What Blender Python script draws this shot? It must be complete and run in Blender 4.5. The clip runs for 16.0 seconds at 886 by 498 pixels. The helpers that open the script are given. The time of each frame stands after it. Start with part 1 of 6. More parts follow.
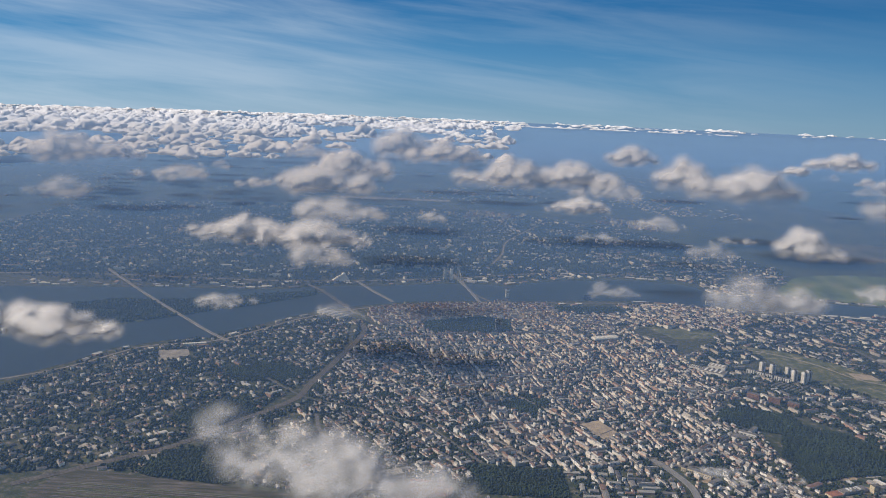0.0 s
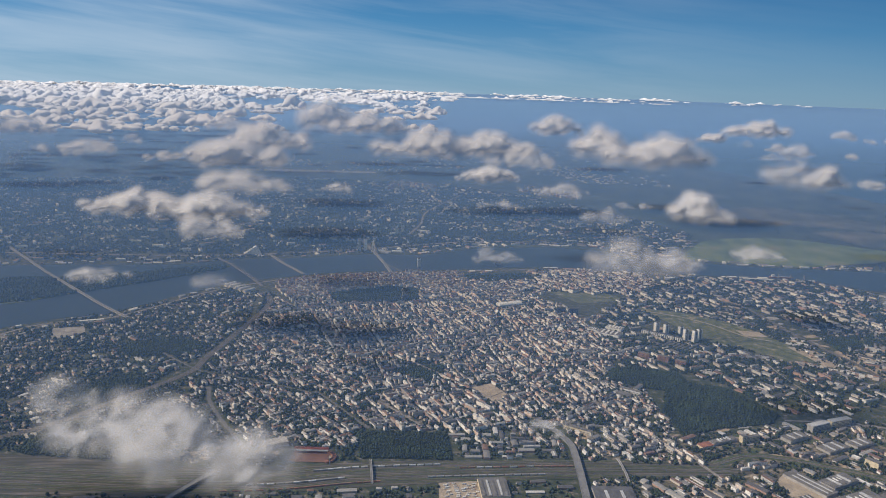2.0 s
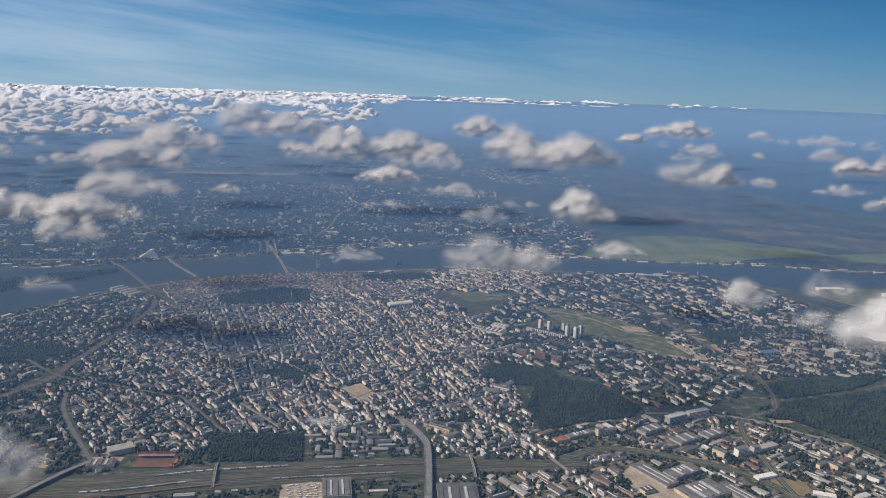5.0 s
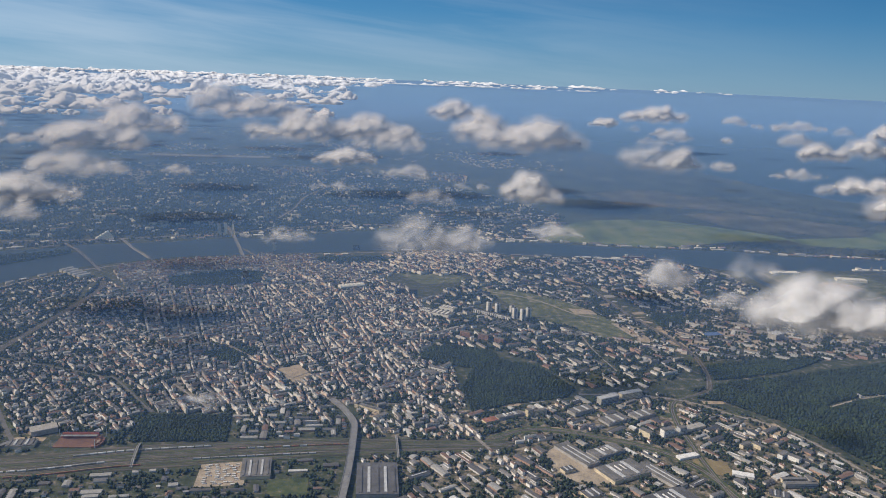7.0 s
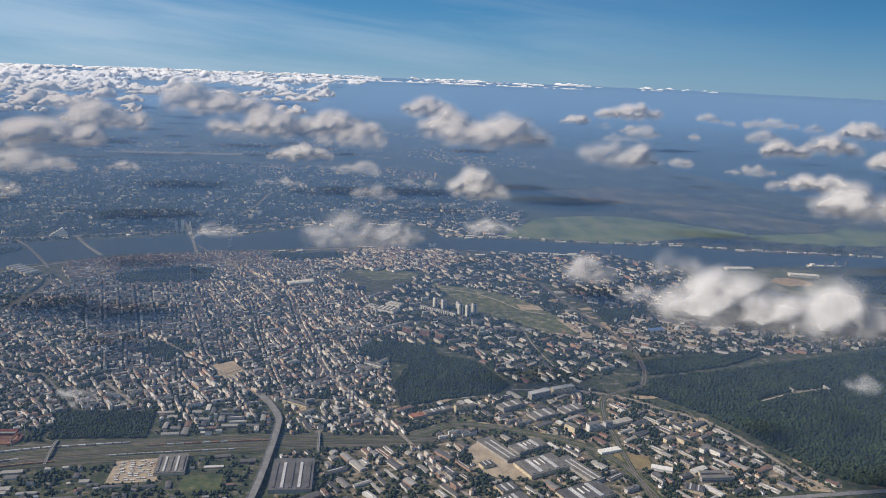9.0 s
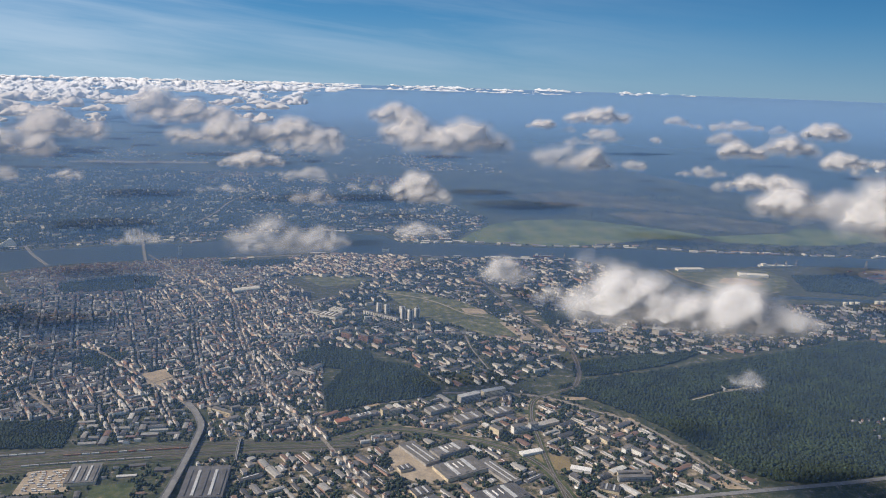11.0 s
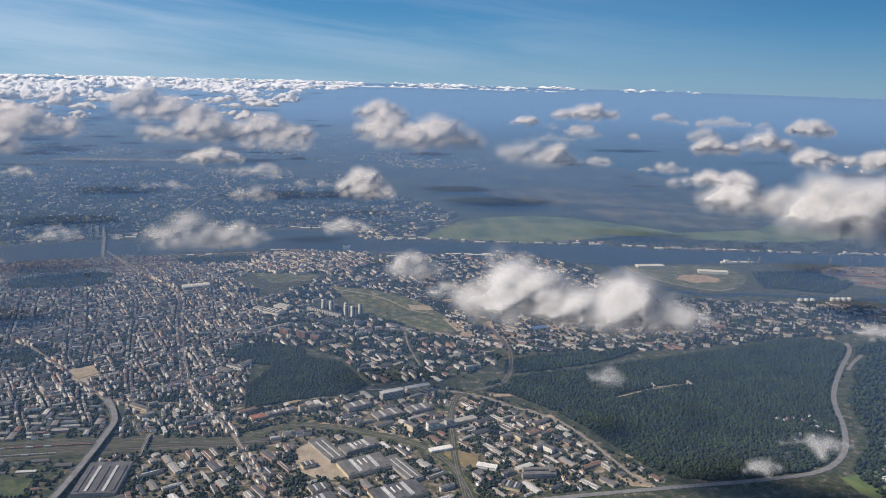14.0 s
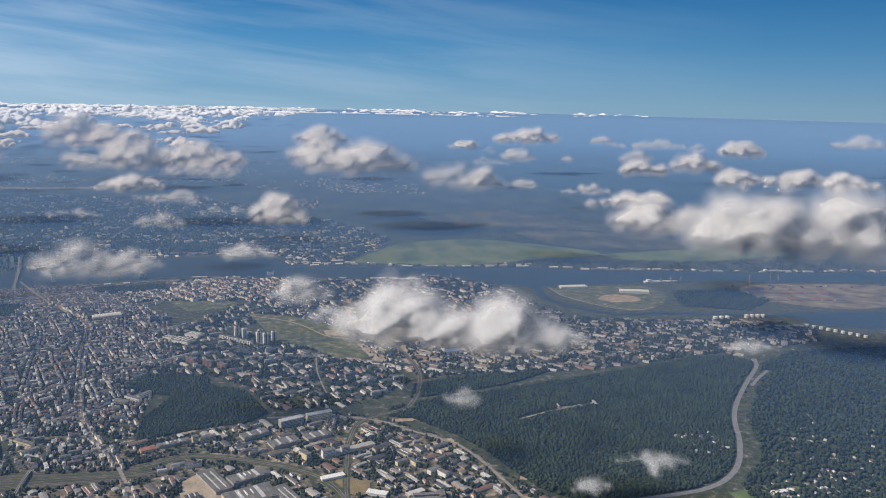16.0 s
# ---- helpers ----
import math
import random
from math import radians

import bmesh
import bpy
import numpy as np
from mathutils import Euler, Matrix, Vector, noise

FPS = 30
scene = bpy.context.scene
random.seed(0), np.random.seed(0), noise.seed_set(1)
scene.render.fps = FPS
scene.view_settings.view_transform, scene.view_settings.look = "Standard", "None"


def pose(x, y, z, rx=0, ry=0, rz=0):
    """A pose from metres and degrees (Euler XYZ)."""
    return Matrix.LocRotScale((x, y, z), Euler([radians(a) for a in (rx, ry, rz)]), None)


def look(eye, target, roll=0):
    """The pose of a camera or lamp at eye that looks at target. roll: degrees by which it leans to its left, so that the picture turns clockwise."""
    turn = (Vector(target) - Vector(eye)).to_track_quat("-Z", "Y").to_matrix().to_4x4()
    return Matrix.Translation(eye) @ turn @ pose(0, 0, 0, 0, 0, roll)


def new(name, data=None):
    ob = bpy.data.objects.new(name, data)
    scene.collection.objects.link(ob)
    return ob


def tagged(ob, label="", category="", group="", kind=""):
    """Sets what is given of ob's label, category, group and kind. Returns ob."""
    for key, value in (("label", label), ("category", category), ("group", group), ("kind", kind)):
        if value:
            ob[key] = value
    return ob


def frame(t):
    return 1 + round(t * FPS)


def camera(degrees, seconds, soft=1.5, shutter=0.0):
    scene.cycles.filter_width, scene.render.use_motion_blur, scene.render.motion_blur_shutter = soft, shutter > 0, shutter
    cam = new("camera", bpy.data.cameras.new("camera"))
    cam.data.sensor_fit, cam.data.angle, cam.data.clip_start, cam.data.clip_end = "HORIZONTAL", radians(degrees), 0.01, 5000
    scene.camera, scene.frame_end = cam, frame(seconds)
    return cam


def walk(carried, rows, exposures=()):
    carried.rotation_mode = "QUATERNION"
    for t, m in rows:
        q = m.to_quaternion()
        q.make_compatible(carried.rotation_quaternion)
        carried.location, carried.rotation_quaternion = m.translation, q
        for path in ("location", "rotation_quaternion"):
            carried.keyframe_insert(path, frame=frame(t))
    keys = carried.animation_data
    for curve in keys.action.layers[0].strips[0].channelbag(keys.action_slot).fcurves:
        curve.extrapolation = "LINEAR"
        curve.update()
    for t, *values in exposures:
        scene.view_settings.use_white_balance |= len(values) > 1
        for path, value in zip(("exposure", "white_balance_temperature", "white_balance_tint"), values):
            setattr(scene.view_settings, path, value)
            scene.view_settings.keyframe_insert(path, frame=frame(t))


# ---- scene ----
# The whole place is laid out as a model: one unit stands for about sixteen metres of the real land.
cam = camera(58.2, 16.0, 1.0)
PATH = [
    (0, (1.645, -2.952, 97.071), (1.5852, -0.9861, 96.7103), 2.23),
    (0.5, (5.353, -3.187, 97.1), (5.3418, -1.2242, 96.7169), 2.17),
    (1, (9.49, -3.633, 97.049), (9.5222, -1.6712, 96.6601), 2.06),
    (1.5, (13.976, -4.111, 96.899), (14.0377, -2.1529, 96.4941), 1.88),
    (2, (18.578, -4.511, 96.733), (18.6609, -2.5587, 96.3087), 1.82),
    (2.5, (22.763, -4.792, 96.589), (22.8693, -2.8423, 96.1548), 1.88),
    (3, (27.066, -5.006, 96.461), (27.1964, -3.0567, 96.0326), 2.05),
    (3.5, (31.5, -5.106, 96.374), (31.6539, -3.1553, 95.9582), 2.10),
    (4, (36.095, -5.053, 96.272), (36.2664, -3.1016, 95.8686), 1.93),
    (4.5, (40.694, -5.125, 96.168), (40.8837, -3.1764, 95.7622), 1.84),
    (7, (61.355, -6.655, 95.452), (61.5883, -4.7204, 95.0017), 2.25),
    (7.5, (65.687, -7.08, 95.403), (65.9208, -5.1458, 94.953), 2.19),
    (8, (70.131, -7.39, 95.377), (70.3679, -5.4576, 94.9193), 2.23),
    (8.5, (74.468, -7.781, 95.415), (74.7152, -5.8501, 94.9577), 2.30),
    (9, (78.808, -8.391, 95.269), (79.0658, -6.4606, 94.8146), 2.31),
    (11.5, (100.231, -10.747, 94.838), (100.5289, -8.8179, 94.4019), 1.56),
    (12, (104.495, -11.151, 94.842), (104.7905, -9.2223, 94.4009), 1.34),
    (12.5, (108.94, -11.569, 94.711), (109.2216, -9.6419, 94.2582), 1.24),
    (13, (113.18, -11.836, 94.664), (113.4425, -9.9074, 94.2028), 1.48),
    (13.5, (117.248, -12.17, 94.581), (117.5059, -10.2402, 94.125), 1.65),
    (14, (121.411, -12.481, 94.498), (121.6809, -10.549, 94.0552), 1.53),
    (14.5, (125.726, -12.888, 94.395), (126.0176, -10.9555, 93.9686), 1.32),
    (15, (130.018, -13.297, 94.279), (130.339, -11.3656, 93.8725), 1.07),
    (15.5, (134.416, -13.625, 94.247), (134.7584, -11.694, 93.8541), 0.99),
    (16, (138.773, -14.069, 94.181), (139.1463, -12.1412, 93.8014), 1.18),
]
walk(cam, [(t, look(eye, target, roll)) for t, eye, target, roll in PATH], ((0, 0.18, 6750, 13), (5, 0.2, 6650, 12), (9, 0.26, 6680, 12), (13, 0.36, 6720, 13), (16, 0.31, 6600, 12)))

# ---- light ----
SUN_WAY = Vector((-58.0, 2.0, 48.0)).normalized()      # from the land towards the sun
sun = new("sun", bpy.data.lights.new("sun", "SUN"))
sun.data.energy, sun.data.angle, sun.data.color = 4.9, radians(6.0), (1.0, 0.945, 0.87)
sun.matrix_world = look(SUN_WAY * 900, (0, 0, 0))
tagged(sun, kind="structure")

world = bpy.data.worlds.new("sky")
scene.world = world
world.use_nodes = True
wn = world.node_tree
sky = wn.nodes.new("ShaderNodeTexSky")
sky.sky_type, sky.sun_disc = "NISHITA", False
sky.sun_elevation, sky.sun_rotation = math.asin(SUN_WAY.z), math.atan2(SUN_WAY.x, SUN_WAY.y)
sky.altitude, sky.air_density, sky.dust_density, sky.ozone_density = 1500, 1.0, 0.3, 2.5
wn.links.new(sky.outputs[0], wn.nodes["Background"].inputs[0])
wn.nodes["Background"].inputs[1].default_value = 0.115
scene.cycles.transparent_max_bounces = 64

# ---- materials ----
MATS = {}


def shader(name):
    m = bpy.data.materials.new(name)
    m.use_nodes = True
    MATS[name] = m
    return m, m.node_tree, m.node_tree.nodes["Principled BSDF"]


def add(nt, kind, **inputs):
    n = nt.nodes.new(kind)
    for key, value in inputs.items():
        n.inputs[key.replace("_", " ")].default_value = value
    return n


def ramp(nt, source, stops, hard=False):
    r = nt.nodes.new("ShaderNodeValToRGB")
    r.color_ramp.interpolation = "CONSTANT" if hard else "LINEAR"
    e = r.color_ramp.elements
    while len(e) < len(stops):
        e.new(0.5)
    for el, (p, c) in zip(e, stops):
        el.position, el.color = p, (*c, 1)
    nt.links.new(source, r.inputs[0])
    return r.outputs[0]


def noise_out(nt, scale, detail=3.0, rough=0.55, stretch=(1, 1, 1)):
    geo = nt.nodes.new("ShaderNodeNewGeometry")
    mp = add(nt, "ShaderNodeMapping", Scale=stretch)
    nt.links.new(geo.outputs["Position"], mp.inputs[0])
    n = add(nt, "ShaderNodeTexNoise", Scale=scale, Detail=detail, Roughness=rough)
    nt.links.new(mp.outputs[0], n.inputs["Vector"])
    return n.outputs[0]


def blend(nt, mode, fac, a, b):
    mx = nt.nodes.new("ShaderNodeMix")
    mx.data_type, mx.blend_type = "RGBA", mode
    for i, v in ((0, fac), (6, a), (7, b)):
        if isinstance(v, (int, float)):
            mx.inputs[i].default_value = v
        elif isinstance(v, tuple):
            mx.inputs[i].default_value = (*v, 1)
        else:
            nt.links.new(v, mx.inputs[i])
    return mx.outputs[2]


def math_out(nt, op, a, b=0.0, c=0.0, clamp=False):
    n = nt.nodes.new("ShaderNodeMath")
    n.operation, n.use_clamp = op, clamp
    for i, v in enumerate((a, b, c)):
        if isinstance(v, (int, float)):
            n.inputs[i].default_value = v
        else:
            nt.links.new(v, n.inputs[i])
    return n.outputs[0]


def plain(name, colour, rough=0.8, scale=0.6, amount=0.35, fine=4.0, metal=0.0):
    """A surface with a broad and a fine variation of its colour."""
    m, nt, b = shader(name)
    dark = tuple(c * (1 - amount) for c in colour)
    light = tuple(min(1, c * (1 + amount)) for c in colour)
    broad = ramp(nt, noise_out(nt, scale), [(0.3, dark), (0.7, light)])
    grain = ramp(nt, noise_out(nt, fine, 2), [(0.3, (0.72,) * 3), (0.7, (1.0,) * 3)])
    nt.links.new(blend(nt, "MULTIPLY", 1.0, broad, grain), b.inputs["Base Color"])
    b.inputs["Roughness"].default_value, b.inputs["Metallic"].default_value = rough, metal
    return m


def palette(name, colours, single=False, rough=0.85, scale=2.0):
    """One colour of a palette for each building, with stains over it."""
    m, nt, b = shader(name)
    src = nt.nodes.new("ShaderNodeObjectInfo").outputs["Random"] if single else nt.nodes.new("ShaderNodeNewGeometry").outputs["Random Per Island"]
    base = ramp(nt, src, [(i / len(colours), c) for i, c in enumerate(colours)], True)
    grain = ramp(nt, noise_out(nt, scale, 4, 0.65), [(0.3, (0.62,) * 3), (0.65, (1.0,) * 3)])
    nt.links.new(blend(nt, "MULTIPLY", 1.0, base, grain), b.inputs["Base Color"])
    b.inputs["Roughness"].default_value = rough
    return m


WALLS = [(0.74, 0.66, 0.56), (0.82, 0.79, 0.75), (0.5, 0.38, 0.31), (0.84, 0.83, 0.81), (0.68, 0.58, 0.5), (0.7, 0.54, 0.45), (0.36, 0.32, 0.29), (0.8, 0.74, 0.68), (0.83, 0.81, 0.77)]
ROOFS = [(0.08, 0.08, 0.085), (0.13, 0.125, 0.125), (0.2, 0.11, 0.075), (0.32, 0.32, 0.32), (0.065, 0.065, 0.07), (0.17, 0.11, 0.085), (0.52, 0.51, 0.49), (0.1, 0.1, 0.105), (0.4, 0.385, 0.36), (0.15, 0.14, 0.13)]
BLOCKS = [(0.6, 0.58, 0.54), (0.5, 0.48, 0.45), (0.7, 0.68, 0.64), (0.42, 0.38, 0.33), (0.54, 0.48, 0.41), (0.4, 0.26, 0.2)]
SHEDS = [(0.16, 0.155, 0.155), (0.11, 0.105, 0.105), (0.3, 0.295, 0.28), (0.075, 0.075, 0.078), (0.34, 0.33, 0.31), (0.2, 0.125, 0.095), (0.12, 0.115, 0.115), (0.22, 0.21, 0.2), (0.55, 0.54, 0.52)]
wall_mass, wall_one = palette("facade_plaster", WALLS), palette("facade_plaster_single", WALLS, True)
roof_mass, roof_one = palette("sheet_roof", ROOFS, rough=0.6), palette("sheet_roof_single", ROOFS, True, rough=0.6)
block_mass, block_one = palette("panel_facade", BLOCKS), palette("panel_facade_single", BLOCKS, True)
shed_mass, shed_one = palette("shed_roof", SHEDS, rough=0.55), palette("shed_roof_single", SHEDS, True, rough=0.55)
far_wall = palette("suburb_plaster", [(0.8, 0.79, 0.77), (0.74, 0.7, 0.64), (0.82, 0.82, 0.8), (0.6, 0.54, 0.46)])
far_roof = palette("suburb_roof", [(0.3, 0.3, 0.3), (0.78, 0.78, 0.77), (0.18, 0.16, 0.15), (0.6, 0.59, 0.57), (0.36, 0.24, 0.18), (0.74, 0.73, 0.71)])
old_roof = palette("tile_roof", [(0.2, 0.11, 0.08), (0.1, 0.1, 0.1), (0.26, 0.16, 0.12), (0.34, 0.32, 0.3), (0.15, 0.14, 0.13), (0.08, 0.08, 0.085), (0.45, 0.44, 0.41), (0.17, 0.12, 0.1)])
concrete = plain("concrete", (0.36, 0.345, 0.32), 0.85, 0.8, 0.2)
asphalt = plain("asphalt", (0.13, 0.125, 0.12), 0.9, 1.2, 0.25)
highway_grey = plain("highway_asphalt", (0.2, 0.2, 0.2), 0.9, 0.7, 0.2)
ballast = plain("rail_ballast", (0.1, 0.09, 0.07), 0.95, 0.22, 0.5)
weedy, nt, b = shader("weedy_ballast")
c = ramp(nt, noise_out(nt, 0.5, 6, 0.65, (0.16, 1.6, 1)), [(0.36, (0.025, 0.032, 0.017)), (0.46, (0.045, 0.045, 0.028)), (0.54, (0.075, 0.066, 0.052)), (0.66, (0.15, 0.13, 0.11))])
nt.links.new(c, b.inputs["Base Color"])
b.inputs["Roughness"].default_value = 0.95
steel = plain("rail_steel", (0.2, 0.18, 0.16), 0.6, 1.0, 0.3, metal=0.3)
sand = plain("sand", (0.36, 0.3, 0.225), 0.95, 0.35, 0.25, 2.5)
grass, nt, b = shader("grass")
c = ramp(nt, noise_out(nt, 0.35, 6, 0.68), [(0.34, (0.022, 0.038, 0.014)), (0.48, (0.05, 0.07, 0.026)), (0.6, (0.085, 0.09, 0.04)), (0.7, (0.19, 0.155, 0.1))])
nt.links.new(c, b.inputs["Base Color"])
b.inputs["Roughness"].default_value = 0.95


def field(name, stops, scale, stretch=(1, 1, 1)):
    """Open ground in tones that change in patches of many sizes."""
    m, nt, b = shader(name)
    nt.links.new(ramp(nt, noise_out(nt, scale, 8, 0.68, stretch), stops), b.inputs["Base Color"])
    b.inputs["Roughness"].default_value = 0.95
    return m


meadow_green = field("meadow", [(0.36, (0.045, 0.075, 0.028)), (0.46, (0.09, 0.135, 0.045)), (0.56, (0.135, 0.175, 0.06)), (0.66, (0.17, 0.165, 0.08))], 0.06, (1, 0.6, 1))
meadow_brown = field("marsh_meadow", [(0.38, (0.03, 0.042, 0.022)), (0.48, (0.06, 0.064, 0.036)), (0.58, (0.105, 0.098, 0.056)), (0.68, (0.15, 0.13, 0.08))], 0.05, (1, 0.6, 1))
common_grass = field("worn_grass", [(0.36, (0.03, 0.05, 0.02)), (0.47, (0.075, 0.09, 0.04)), (0.56, (0.12, 0.125, 0.06)), (0.63, (0.24, 0.2, 0.13)), (0.7, (0.36, 0.3, 0.21))], 0.3)
white_paint = plain("white_paint", (0.78, 0.77, 0.74), 0.5, 1.0, 0.08)
dark_glass = plain("dark_glass", (0.05, 0.06, 0.08), 0.15, 1.0, 0.2)


def foliage(name, dark, light):
    m, nt, b = shader(name)
    isl = nt.nodes.new("ShaderNodeNewGeometry").outputs["Random Per Island"]
    base = ramp(nt, isl, [(0.0, dark), (1.0, light)])
    broad = ramp(nt, noise_out(nt, 0.11, 5, 0.62), [(0.32, (0.5, 0.55, 0.6)), (0.5, (0.9,) * 3), (0.7, (1.5, 1.4, 1.15))])
    fine = ramp(nt, noise_out(nt, 5.0, 3, 0.7), [(0.3, (0.5,) * 3), (0.7, (1.15,) * 3)])
    c = blend(nt, "MULTIPLY", 1.0, blend(nt, "MULTIPLY", 1.0, base, broad), fine)
    nt.links.new(c, b.inputs["Base Color"])
    b.inputs["Roughness"].default_value = 0.9
    return m


leaf = foliage("leaves", (0.012, 0.027, 0.013), (0.034, 0.056, 0.024))

# water
water, nt, b = shader("river_water")
b.inputs["Base Color"].default_value = (0.018, 0.03, 0.045, 1)
b.inputs["Roughness"].default_value = 0.36
bump = add(nt, "ShaderNodeBump", Strength=0.25, Distance=0.2)
nt.links.new(noise_out(nt, 1.5, 3), bump.inputs["Height"])
nt.links.new(bump.outputs[0], b.inputs["Normal"])
sea_water, nt, b = shader("sea_water")
c = ramp(nt, noise_out(nt, 0.004, 4), [(0.35, (0.006, 0.034, 0.09)), (0.7, (0.01, 0.05, 0.12))])
nt.links.new(c, b.inputs["Base Color"])
b.inputs["Roughness"].default_value = 0.45

# open land: woods, gardens, yards and fields
land, nt, b = shader("open_land")
near = ramp(nt, noise_out(nt, 0.42, 6, 0.72), [(0.38, (0.016, 0.027, 0.011)), (0.5, (0.038, 0.05, 0.022)), (0.58, (0.085, 0.078, 0.053)), (0.66, (0.22, 0.185, 0.145)), (0.72, (0.34, 0.29, 0.23))])
wide = ramp(nt, noise_out(nt, 0.035, 8, 0.7, (1, 0.8, 1)), [(0.4, (0.012, 0.024, 0.011)), (0.5, (0.028, 0.045, 0.02)), (0.57, (0.045, 0.06, 0.032)), (0.66, (0.1, 0.1, 0.065))])
geo = nt.nodes.new("ShaderNodeNewGeometry")
sep = nt.nodes.new("ShaderNodeSeparateXYZ")
nt.links.new(geo.outputs["Position"], sep.inputs[0])
out = math_out(nt, "MULTIPLY_ADD", sep.outputs[1], 1 / 60, -405 / 60, True)
nt.links.new(blend(nt, "MIX", out, near, wide), b.inputs["Base Color"])
b.inputs["Roughness"].default_value = 0.95

# haze painted as a tint on see-through sheets, stronger with distance, blue before red
def haze_tint(name, glow, reach, start, thin=None, lean=0.0):
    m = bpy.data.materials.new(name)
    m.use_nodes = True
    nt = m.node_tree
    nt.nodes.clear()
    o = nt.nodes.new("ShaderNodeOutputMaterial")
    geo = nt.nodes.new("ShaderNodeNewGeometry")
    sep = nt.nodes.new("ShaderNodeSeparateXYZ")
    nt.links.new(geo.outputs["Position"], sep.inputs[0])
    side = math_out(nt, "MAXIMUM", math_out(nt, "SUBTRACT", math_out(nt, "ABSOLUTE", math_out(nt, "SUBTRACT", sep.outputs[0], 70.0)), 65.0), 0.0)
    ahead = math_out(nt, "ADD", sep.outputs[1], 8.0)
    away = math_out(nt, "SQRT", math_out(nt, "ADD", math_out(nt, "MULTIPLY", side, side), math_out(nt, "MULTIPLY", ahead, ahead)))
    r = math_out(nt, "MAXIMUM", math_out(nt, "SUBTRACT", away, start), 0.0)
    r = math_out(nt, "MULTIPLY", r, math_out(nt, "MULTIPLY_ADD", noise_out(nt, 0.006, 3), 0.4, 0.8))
    if lean:    # more painted haze on the sun's side, towards negative x
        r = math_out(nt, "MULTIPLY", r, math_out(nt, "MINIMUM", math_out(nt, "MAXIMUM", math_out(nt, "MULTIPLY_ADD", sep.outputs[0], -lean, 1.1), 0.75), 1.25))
    if thin:    # the painted tint fades again far away
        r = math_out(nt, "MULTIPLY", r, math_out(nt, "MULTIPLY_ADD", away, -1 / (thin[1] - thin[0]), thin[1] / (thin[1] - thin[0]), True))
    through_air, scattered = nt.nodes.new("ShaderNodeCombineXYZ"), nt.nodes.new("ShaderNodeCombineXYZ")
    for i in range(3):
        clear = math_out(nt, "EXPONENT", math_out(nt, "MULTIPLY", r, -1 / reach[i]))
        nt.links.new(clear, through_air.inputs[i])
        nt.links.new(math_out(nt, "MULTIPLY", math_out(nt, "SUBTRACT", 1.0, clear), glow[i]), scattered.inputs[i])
    air, tint_coat, both = nt.nodes.new("ShaderNodeBsdfTransparent"), nt.nodes.new("ShaderNodeBsdfDiffuse"), nt.nodes.new("ShaderNodeAddShader")
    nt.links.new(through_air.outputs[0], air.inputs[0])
    nt.links.new(scattered.outputs[0], tint_coat.inputs[0])
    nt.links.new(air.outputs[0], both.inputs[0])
    nt.links.new(tint_coat.outputs[0], both.inputs[1])
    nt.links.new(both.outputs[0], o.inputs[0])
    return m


haze_tint_low = haze_tint("haze", (0.147, 0.235, 0.325), (1700.0, 1250.0, 790.0), 110.0, (1200.0, 7000.0))
haze_tint_high = haze_tint("high_haze_tint", (0.216, 0.316, 0.417), (1450.0, 1150.0, 860.0), 30.0, (280.0, 1500.0), 0.0012)


def mist(name, edge, gain, most, tone=0.86):
    """Cloud droplets: white, lit from both sides, and torn by a fine drift of gaps."""
    m = bpy.data.materials.new(name)
    m.use_nodes = True
    nt = m.node_tree
    nt.nodes.clear()
    o = nt.nodes.new("ShaderNodeOutputMaterial")
    lit, mix = nt.nodes.new("ShaderNodeMixShader"), nt.nodes.new("ShaderNodeMixShader")
    lit.inputs[0].default_value = 0.4
    white = (tone, tone, tone, 1)
    a, b = add(nt, "ShaderNodeBsdfDiffuse", Color=white), add(nt, "ShaderNodeBsdfTranslucent", Color=white)
    # normals bent up and sunwards imitate light spread between droplets, softening the relief
    soft, upward = nt.nodes.new("ShaderNodeVectorMath"), nt.nodes.new("ShaderNodeVectorMath")
    soft.operation, upward.operation = "MULTIPLY_ADD", "NORMALIZE"
    soft.inputs[1].default_value, soft.inputs[2].default_value = (0.26, 0.26, 0.26), (-0.24, 0.0, 0.8)
    nt.links.new(nt.nodes.new("ShaderNodeNewGeometry").outputs["Normal"], soft.inputs[0])
    nt.links.new(soft.outputs[0], upward.inputs[0])
    nt.links.new(upward.outputs[0], a.inputs["Normal"])
    nt.links.new(a.outputs[0], lit.inputs[1])
    nt.links.new(b.outputs[0], lit.inputs[2])
    if most >= 1.0 and edge <= 0:
        nt.links.new(lit.outputs[0], o.inputs[0])
        return m
    co, spread = nt.nodes.new("ShaderNodeTexCoord"), nt.nodes.new("ShaderNodeObjectInfo")
    shift = nt.nodes.new("ShaderNodeVectorMath")
    nt.links.new(co.outputs["Object"], shift.inputs[0])
    nt.links.new(spread.outputs["Location"], shift.inputs[1])
    n = add(nt, "ShaderNodeTexNoise", Scale=0.13, Detail=4.0, Roughness=0.5, Distortion=0.5)
    nt.links.new(shift.outputs[0], n.inputs["Vector"])
    fac = math_out(nt, "MULTIPLY", math_out(nt, "MULTIPLY", math_out(nt, "SUBTRACT", n.outputs[0], edge), gain, clamp=True), most)
    nt.links.new(fac, mix.inputs[0])
    nt.links.new(nt.nodes.new("ShaderNodeBsdfTransparent").outputs[0], mix.inputs[1])
    nt.links.new(lit.outputs[0], mix.inputs[2])
    nt.links.new(mix.outputs[0], o.inputs[0])
    return m


